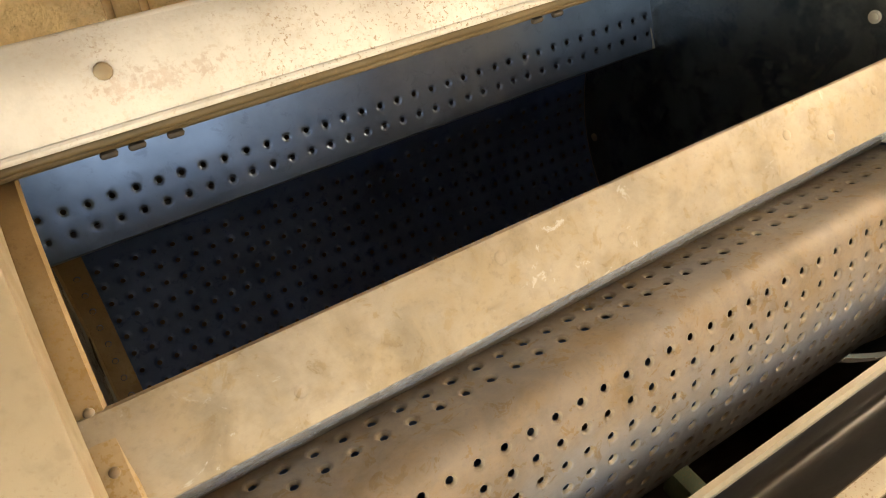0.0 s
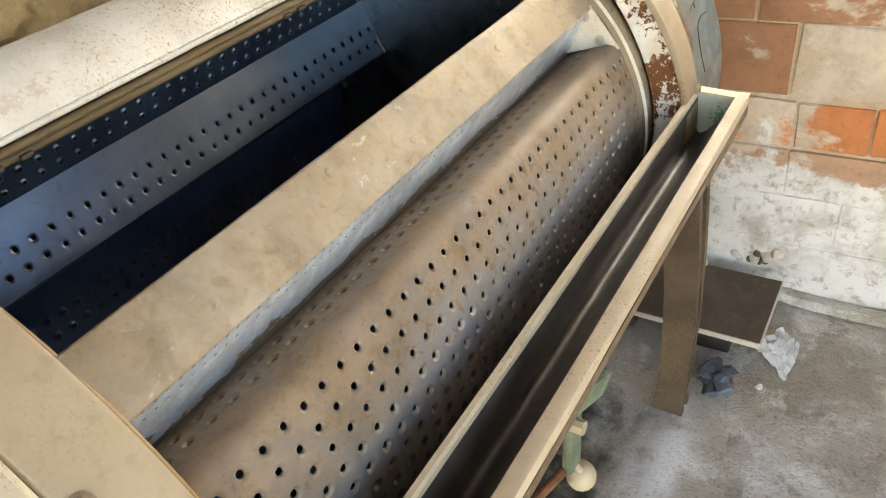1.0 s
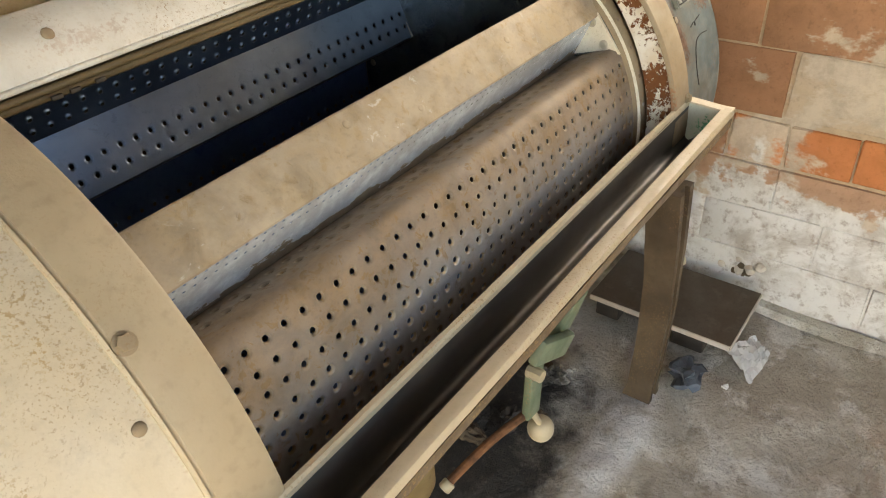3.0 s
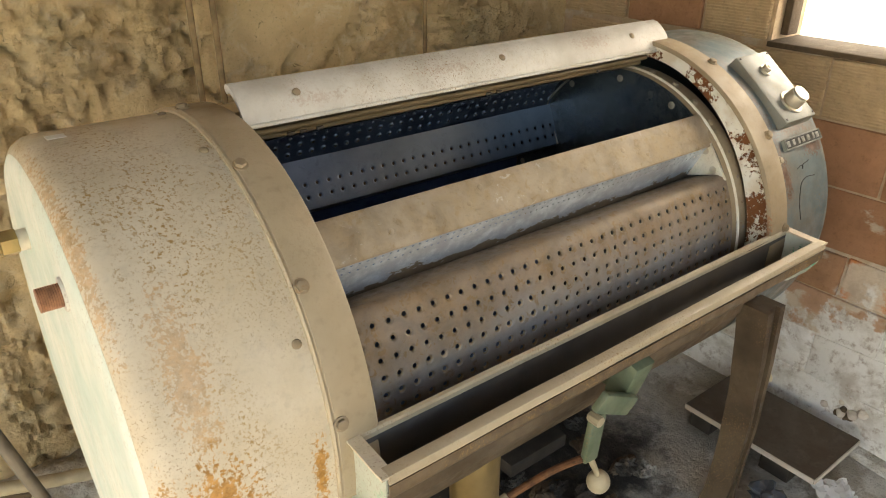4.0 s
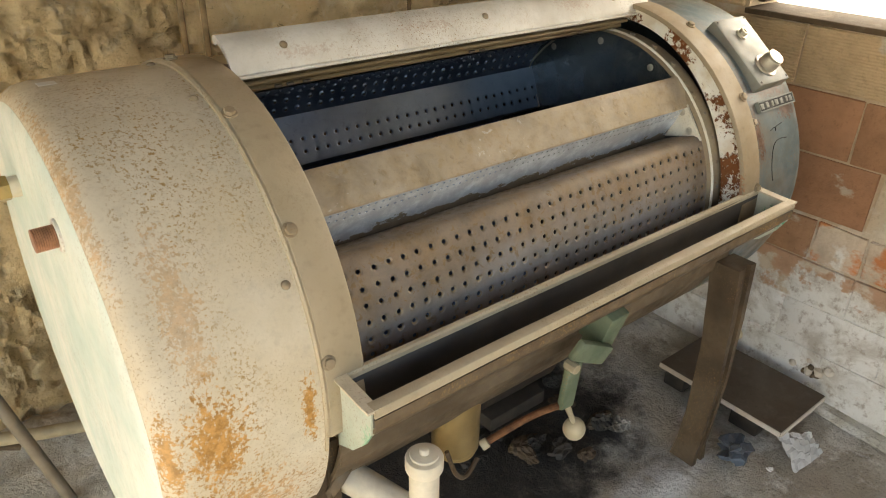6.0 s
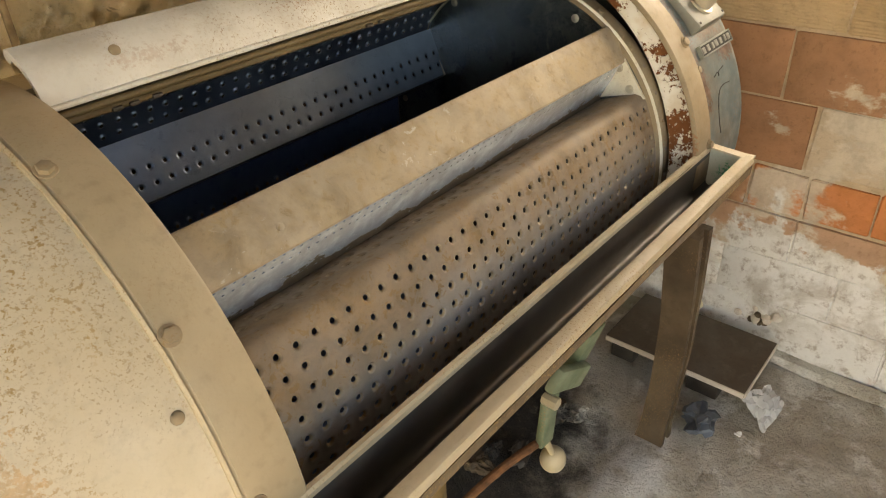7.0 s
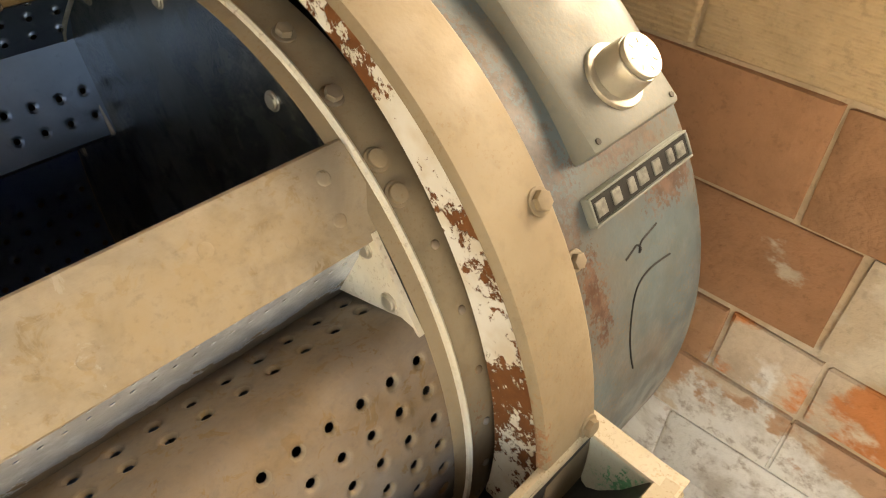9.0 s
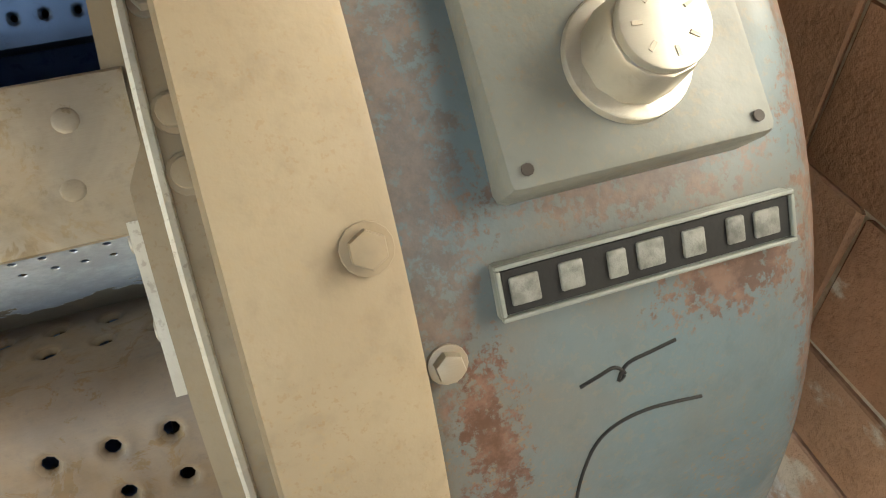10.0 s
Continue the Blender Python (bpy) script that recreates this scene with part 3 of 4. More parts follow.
# rubble wall behind the machine: bulging stones with deep crevices
nx, nz = 420, 250
x0, x1, z0, z1 = RX, WX + 0.12, -0.05, 2.75
bm = bmesh.new()
cells = []
rnd = random.Random(4)
for r in range(22):
    z = -0.1 + r * 0.135
    x = RX - 0.2 + rnd.uniform(0, 0.2)
    while x < WX + 0.3:
        w = rnd.uniform(0.12, 0.34)
        cells.append((x + w / 2, z + rnd.uniform(-0.03, 0.03), w, rnd.uniform(-0.6, 1.0)))
        x += w
C = np.array(cells)
for i in range(nx + 1):
    for j in range(nz + 1):
        x, z = x0 + (x1 - x0) * i / nx, z0 + (z1 - z0) * j / nz
        wx = x + 0.035 * noise.noise((x * 9, z * 9, 0))
        wz = z + 0.035 * noise.noise((x * 9, z * 9, 5))
        d = np.hypot((C[:, 0] - wx) / (C[:, 2] * 0.62), (C[:, 1] - wz) / 0.085)
        k = int(d.argmin())
        two = np.partition(d, 1)[:2]
        crack = min(1.0, (two[1] - two[0]) / 0.35)
        clay = min(1.0, max(0.0, 0.55 + 0.9 * noise.noise((x * 1.7, z * 1.7, 9))))
        rubble = 0.014 * C[k, 3] + 0.04 * (1 - (1 - crack) ** 2) * clay + 0.045 * noise.fractal((x * 7, z * 7, 3), 0.8, 2.0, 6) + 0.024 * noise.fractal((x * 26, z * 26, 1), 0.6, 2.0, 3)
        f = 0.5 + 0.75 * noise.fractal((x * 2.3 + 4, z * 2.0, 8), 0.75, 2.1, 7)
        f = min(1.0, max(0.0, (f - 0.47) / 0.1))
        coat = 0.05 + 0.012 * noise.noise((x * 5, z * 5, 2)) + 0.011 * noise.fractal((x * 14, z * 14, 6), 0.8, 2.0, 5)
        h = rubble * (1 - f) + coat * f
        h -= 0.045 * max(0.0, 1 - abs(noise.fractal((x * 2.6, z * 2.6, 5), 0.8, 2.0, 5)) / 0.05) * max(0.0, min(1.0, 0.5 + 2 * noise.noise((x * 1.9, z * 1.9, 12))))
        bm.verts.new((x, WY - h + 0.04, z))
bm.verts.ensure_lookup_table()
for i in range(nx):
    for j in range(nz):
        a = i * (nz + 1) + j
        bm.faces.new((bm.verts[a], bm.verts[a + nz + 1], bm.verts[a + nz + 2], bm.verts[a + 1]))
wall_back = structure(part("wall_back", bm, M_STONE, smooth=50), "old rubble stone wall with earthy mortar and dark crevices", "wall")
part("masonry_core", box(((RX + WX) / 2, WY + 0.3, 1.35), (WX - RX + 0.6, 0.36, 3.0), 0.0), M_PLASTER, wall_back)

# brick wall: mortar core with a window opening, bricks set proud of it
SILL, WIN_T, WIN_L, WIN_R = 1.228, 2.0, -0.04, -1.0
wall_right = new("wall_right")
structure(wall_right, "hollow brick wall, upper rows ribbed and bare, lower rows whitewashed and worn", "wall")
wc = WX + 0.10


def wall_block(name, y0, y1, z0, z1):
    part(name, box((wc - 0.006, (y0 + y1) / 2, (z0 + z1) / 2), (0.176, abs(y1 - y0), z1 - z0), 0.0), M_JOINT, wall_right)


wall_block("wall_base", WY + 0.12, RY, 0.478, SILL)
part("wall_foot", box((wc - 0.0092, (WY + 0.12 + RY) / 2, 0.189), (0.176, WY + 0.12 - RY, 0.578), 0.0), M_BR_WHITE, wall_right)
wall_block("wall_head", WY + 0.12, RY, WIN_T, RZ)
wall_block("wall_pier", WY + 0.12, WIN_L, SILL, WIN_T)
wall_block("wall_pier", WIN_R, RY, SILL, WIN_T)

# the rest of the shed, unseen and guessed: end wall, front posts and beam, ceiling
# wide doorway opened here to brighten the machine's left end
structure(part("wall_left", join(box((RX - 0.1, WY - 0.1, RZ / 2), (0.2, 0.8, RZ), 0.0), box((RX - 0.1, (RY + 0.35) / 2, 2.5), (0.2, 0.3 - RY, 0.2), 0.0)), M_PLASTER), "unseen plastered end wall, wide doorway added to light the left", "wall")
structure(part("ceiling", box(((RX + WX) / 2, (WY + RY) / 2, RZ + 0.08), (WX - RX + 0.8, WY - RY + 0.8, 0.14), 0.0), M_TIMBER), "unseen dark boarded shed ceiling", "ceiling")
bm = join(box((-2.62, RY, RZ / 2), (0.16, 0.16, RZ), 0.01), box((-0.4, RY, 2.5), (4.6, 0.16, 0.2), 0.01))
structure(part("front_beam", bm, M_TIMBER), "unseen timber post and beam at the front opened for daylight", "beam")

# unseen wall, added to keep front light out of the right-hand gap
structure(part("wall_front", box((1.52, RY, RZ / 2), (0.76, 0.16, RZ), 0.0), M_PLASTER), "unseen plaster wall, added to darken the gap on the right", "wall")

# window: timber frame, glare outside
window = structure(new("window_1"), "small window with a dark timber frame and glaring daylight outside", "window")
fx = WX + 0.05
part("window_sill", box((WX + 0.075, (WIN_L + WIN_R) / 2, SILL + 0.009), (0.19, WIN_L - WIN_R, 0.018), 0.004), M_TIMBER, window)
part("window_frame", box((fx + 0.03, WIN_L - 0.013, (SILL + WIN_T) / 2 + 0.014), (0.06, 0.026, WIN_T - SILL - 0.03), 0.004), M_TIMBER, window)
part("window_frame", box((fx + 0.03, WIN_R + 0.022, (SILL + WIN_T) / 2 + 0.014), (0.06, 0.044, WIN_T - SILL - 0.03), 0.004), M_TIMBER, window)
part("window_frame", box((fx + 0.03, (WIN_L + WIN_R) / 2, WIN_T - 0.02), (0.06, WIN_L - WIN_R - 0.09, 0.04), 0.004), M_TIMBER, window)
# glowing board, no lamp: gives the outside glare, tall to cut sky light
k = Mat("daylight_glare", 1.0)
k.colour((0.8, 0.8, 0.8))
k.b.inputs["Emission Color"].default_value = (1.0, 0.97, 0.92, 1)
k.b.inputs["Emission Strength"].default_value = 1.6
structure(part("backdrop", box((WX + 4.0, -2.0, 3.5), (0.05, 14.0, 9.0), 0.0), k.m), "pale facade made to glow, standing in for glaring daylight", "backdrop")

# ---------------------------------------------------------------- the washing machine
machine = thing("washing_machine", "old horizontal drum washer, worn beige and blue-grey paint, door open", "washing machine")
BOLT = bolt_mesh("bolt", 0.0095, 0.008, M_BAND_R)
NUT = bolt_mesh("nut", 0.008, 0.008, M_BOLT)
RIVET = dome_mesh("rivet", 0.008, 0.005, M_BAND_R)
SMALL = dome_mesh("small_rivet", 0.0045, 0.0028, M_SHELL)
DIMPLE = dome_mesh("dimple", 0.007, 0.0016, M_BAR)
RING_NUT = bolt_mesh("rim_nut", 0.0088, 0.006, M_BAND_R, 16)
RING = bolt_mesh("ring_rivet", 0.007, 0.004, M_ALU, 12)
R = 0.463

# left casing with its rounded rim, the flat pale end and the band over the seam
cap = [(-0.03, R), (-0.252, R), (-0.272, R - 0.004), (-0.287, R - 0.014), (-0.295, R - 0.026), (-0.297, R - 0.04), (-0.285, R - 0.04), (-0.03, R - 0.006)]
case_l = part("left_casing", lathe(cap, n=128), M_CASE, machine, "beige painted casing with rust stains and pitting")
end = [(-0.2955, R - 0.027), (-0.300, R - 0.036), (-0.303, R - 0.055), (-0.304, 0.3), (-0.306, 0.12), (-0.306, 0.0), (-0.285, 0.0), (-0.285, R - 0.03)]
part("end_plate", lathe(end, n=96), M_END, machine, "pale green painted end plate, scratched and streaked")
band = [(-0.034, R + 0.003), (-0.030, R + 0.007), (0.036, R + 0.007), (0.041, R + 0.004), (0.041, 0.405), (0.037, 0.405), (0.036, R + 0.001), (-0.034, R - 0.003)]
band_l = part("left_band", lathe(band, -120, 96, n=110), M_BAND, machine, "smooth beige band covering the casing seam")
part("seam_bead", lathe([(-0.039, R - 0.002), (-0.0385, R + 0.004), (-0.035, R + 0.007), (-0.033, R - 0.002)], -120, 100, n=110), M_LIP, machine, "pale worn seam bead")
for a in (78.2, 51.6, 24.0, -6, -40):
    stud("bolt", BOLT, ring_point(-0.022, R + 0.007, a), radial(a), band_l)
for a in (61.1, 16.5, -7.5):
    stud("rivet", RIVET, ring_point(-0.055, R, a), radial(a), case_l)
part("sticker", lathe([(-0.25, R + 0.001), (-0.25, R + 0.002), (-0.222, R + 0.002), (-0.222, R + 0.001)], -3.5, -0.5, 4), M_LABEL, case_l, "small white oval sticker")
# fittings on the end plate
fit_n = new("brass_fitting")
fit_n.parent = machine
tagged(fit_n, "hexagonal brass pipe fitting on the end plate")
part("collar", rod((-0.30, 0.085, 1.122), (-0.322, 0.085, 1.122), 0.019, 20, bevel=0.002), M_PVC, fit_n)
part("hexagon", rod((-0.32, 0.085, 1.122), (-0.347, 0.085, 1.122), 0.023, 6, bevel=0.002), M_BRASS, fit_n)
part("socket", rod((-0.347, 0.085, 1.122), (-0.42, 0.085, 1.122), 0.019, 20, bevel=0.003), M_BRASS, fit_n)
def threaded(x0, y, z, length, r):
    bm = bmesh.new()
    rings = []
    for i in range(25):
        rr = r - 0.0014 * (i % 2) if i < 24 else r * 0.8
        rings.append([bm.verts.new((x0 - length * min(i, 23) / 23, y + rr * math.cos(k * math.pi / 12), z + rr * math.sin(k * math.pi / 12))) for k in range(24)])
    for p, q in zip(rings, rings[1:]):
        for k in range(24):
            bm.faces.new((p[k], p[(k + 1) % 24], q[(k + 1) % 24], q[k]))
    bm.faces.new(rings[-1])
    bm.faces.new(rings[0][::-1])
    return bm


stub = part("threaded_stub", threaded(-0.303, -0.2, 1.142, 0.036, 0.0185), M_COPPER, machine, "short reddish threaded pipe stub")
part("washer_ring", rod((-0.300, -0.2, 1.142), (-0.308, -0.2, 1.142), 0.026, 24, bevel=0.002), M_LID, stub)

# lower tub between the end casings
tub = part("tub", lathe([(0.0, R - 0.006), (1.2, R - 0.006), (1.2, R - 0.014), (0.0, R - 0.014)], 97, 352, n=110), M_TUB, machine, "brown stained lower tub sheet")

# right side: chipped enamel flange, band, blue-grey casing
def off_centre(bm):
    for v in bm.verts:
        q = Vector((v.co.y - AY, v.co.z - AZ))
        if q.length < 0.43:
            c = max(0.0, math.cos(math.atan2(-q.x, q.y) - radians(8)))
            q = q.normalized() * (q.length - 0.011 + 0.026 * c**4)
            v.co.y, v.co.z = AY + q.x, AZ + q.y
    return bm


flange = part("rim_flange", off_centre(lathe([(1.178, 0.46), (1.178, 0.413), (1.182, 0.41), (1.212, 0.412), (1.212, 0.456)], -120, 98, n=150)), M_RUSTY, machine, "white enamelled rim flange, chipped and badly rusted")
band_r = part("right_band", lathe([(1.168, R + 0.001), (1.171, R + 0.007), (1.244, R + 0.007), (1.25, R + 0.003), (1.25, R - 0.02), (1.168, R - 0.003)], -120, 98, n=120), M_BAND_R, machine, "smooth brownish band beside the control casing")
for a in (81.5, 52.7, 24, -8):
    stud("bolt", BOLT, ring_point(1.234, R + 0.007, a), radial(a), band_r)
R2 = 0.458
case_r = part("right_casing", lathe([(1.238, R2), (1.455, R2), (1.48, R2 - 0.005), (1.498, R2 - 0.018), (1.508, R2 - 0.04), (1.512, R2 - 0.08), (1.515, 0.0), (1.48, 0.0), (1.48, R2 - 0.03), (1.238, R2 - 0.01)], n=128), M_RIGHT, machine,
              "blue-grey painted casing, worn to bare rust at its edges")
stud("screw", NUT, ring_point(1.262, R2, 61.2), radial(61.2), case_r)


def tangent(a, r):
    """A frame on the casing: local x along the machine, y down the front, z outwards."""
    z = radial(a)
    x = Vector((1, 0, 0))
    y = z.cross(x)
    m = Matrix((x, y, z)).transposed().to_4x4()
    return Matrix.Translation(ring_point(0, r, a)) @ m


def on_casing(bm, a, r):
    bmesh.ops.transform(bm, matrix=tangent(a, r), verts=bm.verts)
    return bm


# control panel: raised flat plate, selector knob, indicator
PA = 38.8
panel = part("control_panel", on_casing(box((1.373, 0, 0.0), (0.144, 0.215, 0.05), 0.006), PA, R2 - 0.008), M_PANEL, machine, "raised grey control panel")
knob = part("knob", on_casing(join(rod((1.375, -0.056, 0.012), (1.375, -0.056, 0.022), 0.033, 40, bevel=0.002), rod((1.375, -0.056, 0.022), (1.375, -0.056, 0.05), 0.0265, 12, r2=0.0235, bevel=0.002),
                                      rod((1.375, -0.056, 0.05), (1.375, -0.056, 0.056), 0.022, 32, bevel=0.001)), PA, R2), M_ALU, panel, "cast metal selector knob with a faceted grip")
for i in range(7):
    g = radians(25 + 50 * i)
    part("dial_mark", on_casing(box((1.375 + 0.014 * math.cos(g), -0.056 + 0.014 * math.sin(g), 0.0561), (0.005, 0.002, 0.0008), 0.0, Euler((0, 0, g)).to_matrix()), PA, R2), M_BOLT, knob)
part("indicator", on_casing(join(rod((1.371, 0.05, 0.012), (1.371, 0.05, 0.022), 0.0165, 28, bevel=0.002), rod((1.371, 0.05, 0.02), (1.371, 0.05, 0.034), 0.012, 8, bevel=0.001), rod((1.371, 0.05, 0.03), (1.371, 0.05, 0.037), 0.006, 16)), PA, R2), M_ALU, panel,
     "round metal push button")
for px, py in ((1.311, -0.098), (1.434, -0.098), (1.311, 0.098), (1.434, 0.098)):
    part("hole_screw", on_casing(rod((px, py, 0.014), (px, py, 0.0185), 0.003, 10), PA, R2), M_DARK, panel)
# cast nameplate: frame with plain raised bars
NA = 57.4
plate = part("nameplate", on_casing(box((1.377, 0, 0.002), (0.171, 0.029, 0.008), 0.002), NA, R2 + 0.001), M_PLATE, machine, "cast grey nameplate with a raised border")
for c, s in (((1.377, 0.0132, 0.0075), (0.171, 0.0024, 0.004)), ((1.377, -0.0132, 0.0075), (0.171, 0.0024, 0.004)), ((1.2927, 0, 0.0075), (0.0024, 0.0235, 0.004)), ((1.4613, 0, 0.0075), (0.0024, 0.0235, 0.004))):
    part("border", on_casing(box(c, s, 0.0008), NA, R2 + 0.001), M_PLATE, plate)
part("plate_field", on_casing(box((1.377, 0, 0.0065), (0.165, 0.022, 0.002), 0.0), NA, R2 + 0.001), M_BLACK, plate)
for i in range(7):
    part("raised_bar", on_casing(box((1.3075 + i * 0.0232 + 0.002 * (i % 3 - 1), 0.0006 * (i % 2), 0.008), (0.0155 - 0.0025 * (i % 3), 0.0145, 0.003), 0.0012), NA, R2 + 0.001), M_LETTER, plate)
# marker strokes on the casing
part("marker_stroke", tube([ring_point(x - 0.012, R2, a - 5.2) for x, a in ((1.343, 70.9), (1.354, 70.5), (1.364, 70.2), (1.370, 70.9), (1.366, 71.3), (1.372, 70.2), (1.388, 69.8), (1.402, 69.5))], 0.0012, 6), M_BLACK, case_r, "black marker scribble")
part("marker_stroke", tube([ring_point(x - 0.02, R2 + 0.0002, a - 5.6) for x, a in ((1.354, 88), (1.347, 85), (1.345, 81.5), (1.352, 77.8), (1.365, 75.6), (1.39, 74.8), (1.426, 75.2))], 0.0011, 6), M_BLACK, case_r, "curved black marker line")

# ---------------------------------------------------------------- the drum
drum = new("drum")
drum.parent = machine
tagged(drum, "open perforated steel drum, dusty outside and dark inside")
RD = 0.392
PITCH, HX, NH = 0.0316, 0.0426, 35


def rel(*pts):
    return [(AY + y, AZ + z) for y, z in pts]


# front shell, rolling over its crest into the ledge at the foot of the rib
def turned(pts, deg):
    """Points round the axis, turned up and back by some degrees."""
    c, k = math.cos(radians(deg)), math.sin(radians(deg))
    return [(y * c + z * k, z * c - y * k) for y, z in pts]


fold = [(-0.249, 0.1385), (-0.262, 0.1425), (-0.285, 0.1495), (-0.31, 0.157)]
for i in range(10):
    g = radians(73.7 + (157.2 - 73.7) * i / 9)
    fold.append((-0.341 + 0.022 * math.cos(g), 0.1434 + 0.022 * math.sin(g)))
crest = rel(*turned(fold, 4.6))
length = sum((Vector(q) - Vector(p)).length for p, q in zip(crest, crest[1:]))
line = crest + arc(RD, 62.6, 105)[1:]
step = radians(4.65) * RD
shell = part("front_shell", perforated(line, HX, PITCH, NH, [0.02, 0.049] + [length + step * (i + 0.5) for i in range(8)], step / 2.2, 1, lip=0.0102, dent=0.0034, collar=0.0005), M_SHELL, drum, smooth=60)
shell.data.materials.append(M_RIM)  # rims of the holes, in a paler tone
wall = rel((-0.2365, 0.1555), (-0.243, 0.17), (-0.264, 0.211), (-0.2872, 0.256))
part("rib_wall", perforated(wall, HX + PITCH / 4, PITCH / 2, NH * 2, [0.083, 0.1], 0.0075, -1, hole=0.0022, lip=0.0034, dent=0.0005), M_WALL, drum)
rib = part("rib", prism_x(rel((-0.2852, 0.2522), (-0.2892, 0.2535), (-0.2915, 0.2575), (-0.2902, 0.2622), (-0.266, 0.2925), (-0.2415, 0.3175), (-0.237, 0.3205), (-0.2325, 0.3195), (-0.231, 0.316), (-0.2, 0.22), (-0.203, 0.219), (-0.2352, 0.3135), (-0.2635, 0.2885), (-0.2872, 0.258)), 0.020, 1.142, 24, 0.0008), M_BAR, drum,
           "flat steel rib with a dusty beige film and scuffs")
for x, s in ((0.2, 0.35), (0.38, 0.45), (0.42, 0.75), (0.56, 0.3), (0.7, 0.45), (0.83, 0.6), (0.9, 0.3), (1.0, 0.65), (1.06, 0.35), (1.105, 0.3), (1.11, 0.75)):
    stud("dimple", DIMPLE, (x, AY - 0.2902 + 0.05 * s, AZ + 0.2622 + 0.0575 * s + 0.0008), (0, -0.7, 0.71), rib)
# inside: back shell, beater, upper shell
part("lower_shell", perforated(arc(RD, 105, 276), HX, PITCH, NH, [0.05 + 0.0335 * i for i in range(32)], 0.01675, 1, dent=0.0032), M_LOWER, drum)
low = ring_point(0, RD, 276)[1:]
bend = rel((0.262, 0.243))[0]
fl = [low, *rel((0.335, 0.085), (0.265, 0.108), (0.227, 0.121), (0.217, 0.1255), (0.2145, 0.132), (0.217, 0.139)), bend]
fl_len = [0.0]
for a, b in zip(fl, fl[1:]):
    fl_len.append(fl_len[-1] + (Vector(b) - Vector(a)).length)
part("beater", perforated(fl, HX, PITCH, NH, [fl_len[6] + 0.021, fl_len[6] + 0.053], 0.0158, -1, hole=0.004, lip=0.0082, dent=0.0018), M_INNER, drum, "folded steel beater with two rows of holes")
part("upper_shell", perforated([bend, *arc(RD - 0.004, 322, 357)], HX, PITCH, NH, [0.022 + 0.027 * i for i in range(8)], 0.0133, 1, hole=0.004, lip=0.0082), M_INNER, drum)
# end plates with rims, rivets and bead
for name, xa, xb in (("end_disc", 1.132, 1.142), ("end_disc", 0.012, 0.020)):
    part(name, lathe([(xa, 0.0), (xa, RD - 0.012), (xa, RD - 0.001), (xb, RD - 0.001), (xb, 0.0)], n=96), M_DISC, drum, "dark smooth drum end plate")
rim = part("rim_ring", lathe([(1.1312, RD + 0.0005), (1.142, RD + 0.0035), (1.19, RD + 0.0035), (1.2, RD + 0.001), (1.2, RD - 0.03), (1.143, RD - 0.01), (1.143, RD), (1.1312, RD - 0.0005)], n=120), M_BAND_R, drum, "steel rim ring with small rivets")
rim_l = part("rim_ring", lathe([(0.063, RD + 0.001), (0.06, RD + 0.005), (-0.035, RD + 0.005), (-0.04, RD), (-0.04, RD - 0.03), (0.02, RD - 0.012), (0.024, RD - 0.003), (0.063, RD - 0.002)], n=120), M_EDGE, drum, "rusty brown rim ring at the drum's closed end")
for a in (36, 43, 51, 68, 84):
    stud("rivet", SMALL, ring_point(0.05, RD + 0.005, a), radial(a), rim_l)
part("bead", lathe([(1.1435, RD + 0.001), (1.1445, RD + 0.007), (1.147, RD + 0.009), (1.15, RD + 0.007), (1.1515, RD + 0.001)], -5, 120, n=60), M_GUSSET, drum, "bright bead along the rim")
for i in range(8):
    stud("rivet", SMALL, ring_point(1.174, RD + 0.0035, 118 - 9.3 * i), radial(118 - 9.3 * i), rim)
for i in range(7):
    a = 31 - 10.5 * i
    stud("nut", NUT, ring_point(1.162 + 0.004 * (i % 2), RD + 0.0035, a), radial(a), rim)
for a in (40.4, 45.2):
    stud("nut", RING_NUT, ring_point(1.162, RD + 0.0035, a), radial(a), rim)
    stud("nut", NUT, ring_point(0.002, RD + 0.0035, a), radial(a), rim_l)
for i in range(13):
    a = 26.1 - 27.69 * i
    place = ring_point(1.132, 0.366, a)
    stud("end_rivet", RING, place, (-1, 0, 0), drum)
# gusset plate riveted at the rib's end
gus = part("gusset", prism_x(rel((-0.222, 0.182), (-0.226, 0.172), (-0.238, 0.167), (-0.31, 0.187), (-0.347, 0.184), (-0.29, 0.263), (-0.283, 0.258)), 1.125, 1.131), M_GUSSET, drum, "pale triangular gusset plate")
for y, z in ((-0.238, 0.183), (-0.31, 0.2), (-0.281, 0.242)):
    stud("rivet", RING, (1.125, AY + y, AZ + z), (-1, 0, 0), gus)
part("weld_line", tube([(1.13, AY + 0.17, AZ + 0.345), (1.127, AY + 0.22, AZ + 0.302), (1.122, AY + 0.264, AZ + 0.243), (1.125, AY + 0.243, AZ + 0.19), (1.128, AY + 0.214, AZ + 0.13)], 0.003, 8), M_ALU, drum, "pale weld along the beater's end")

# ---------------------------------------------------------------- door, rails, gutter
door = new("sliding_door")
door.parent = machine
tagged(door, "cream painted curved door pushed up over the opening")
DX0, DX1 = 0.046, 1.235
prof = rel((-0.061, 0.444), (-0.058, 0.4445), (-0.057, 0.452), (-0.053, 0.462), (-0.044, 0.4775), (-0.034, 0.489), (-0.023, 0.498), (-0.012, 0.504), (0.0, 0.508))
part("door_sheet", prism_x(sheet_outline(prof, -0.004), DX0, DX1, 40, 0.0012), M_LID, door)
part("rolled_edge", tube([(DX0, AY + 0.004, AZ + 0.5), (0.6, AY + 0.004, AZ + 0.501), (DX1, AY + 0.004, AZ + 0.5)], 0.009, 14), M_LID, door)
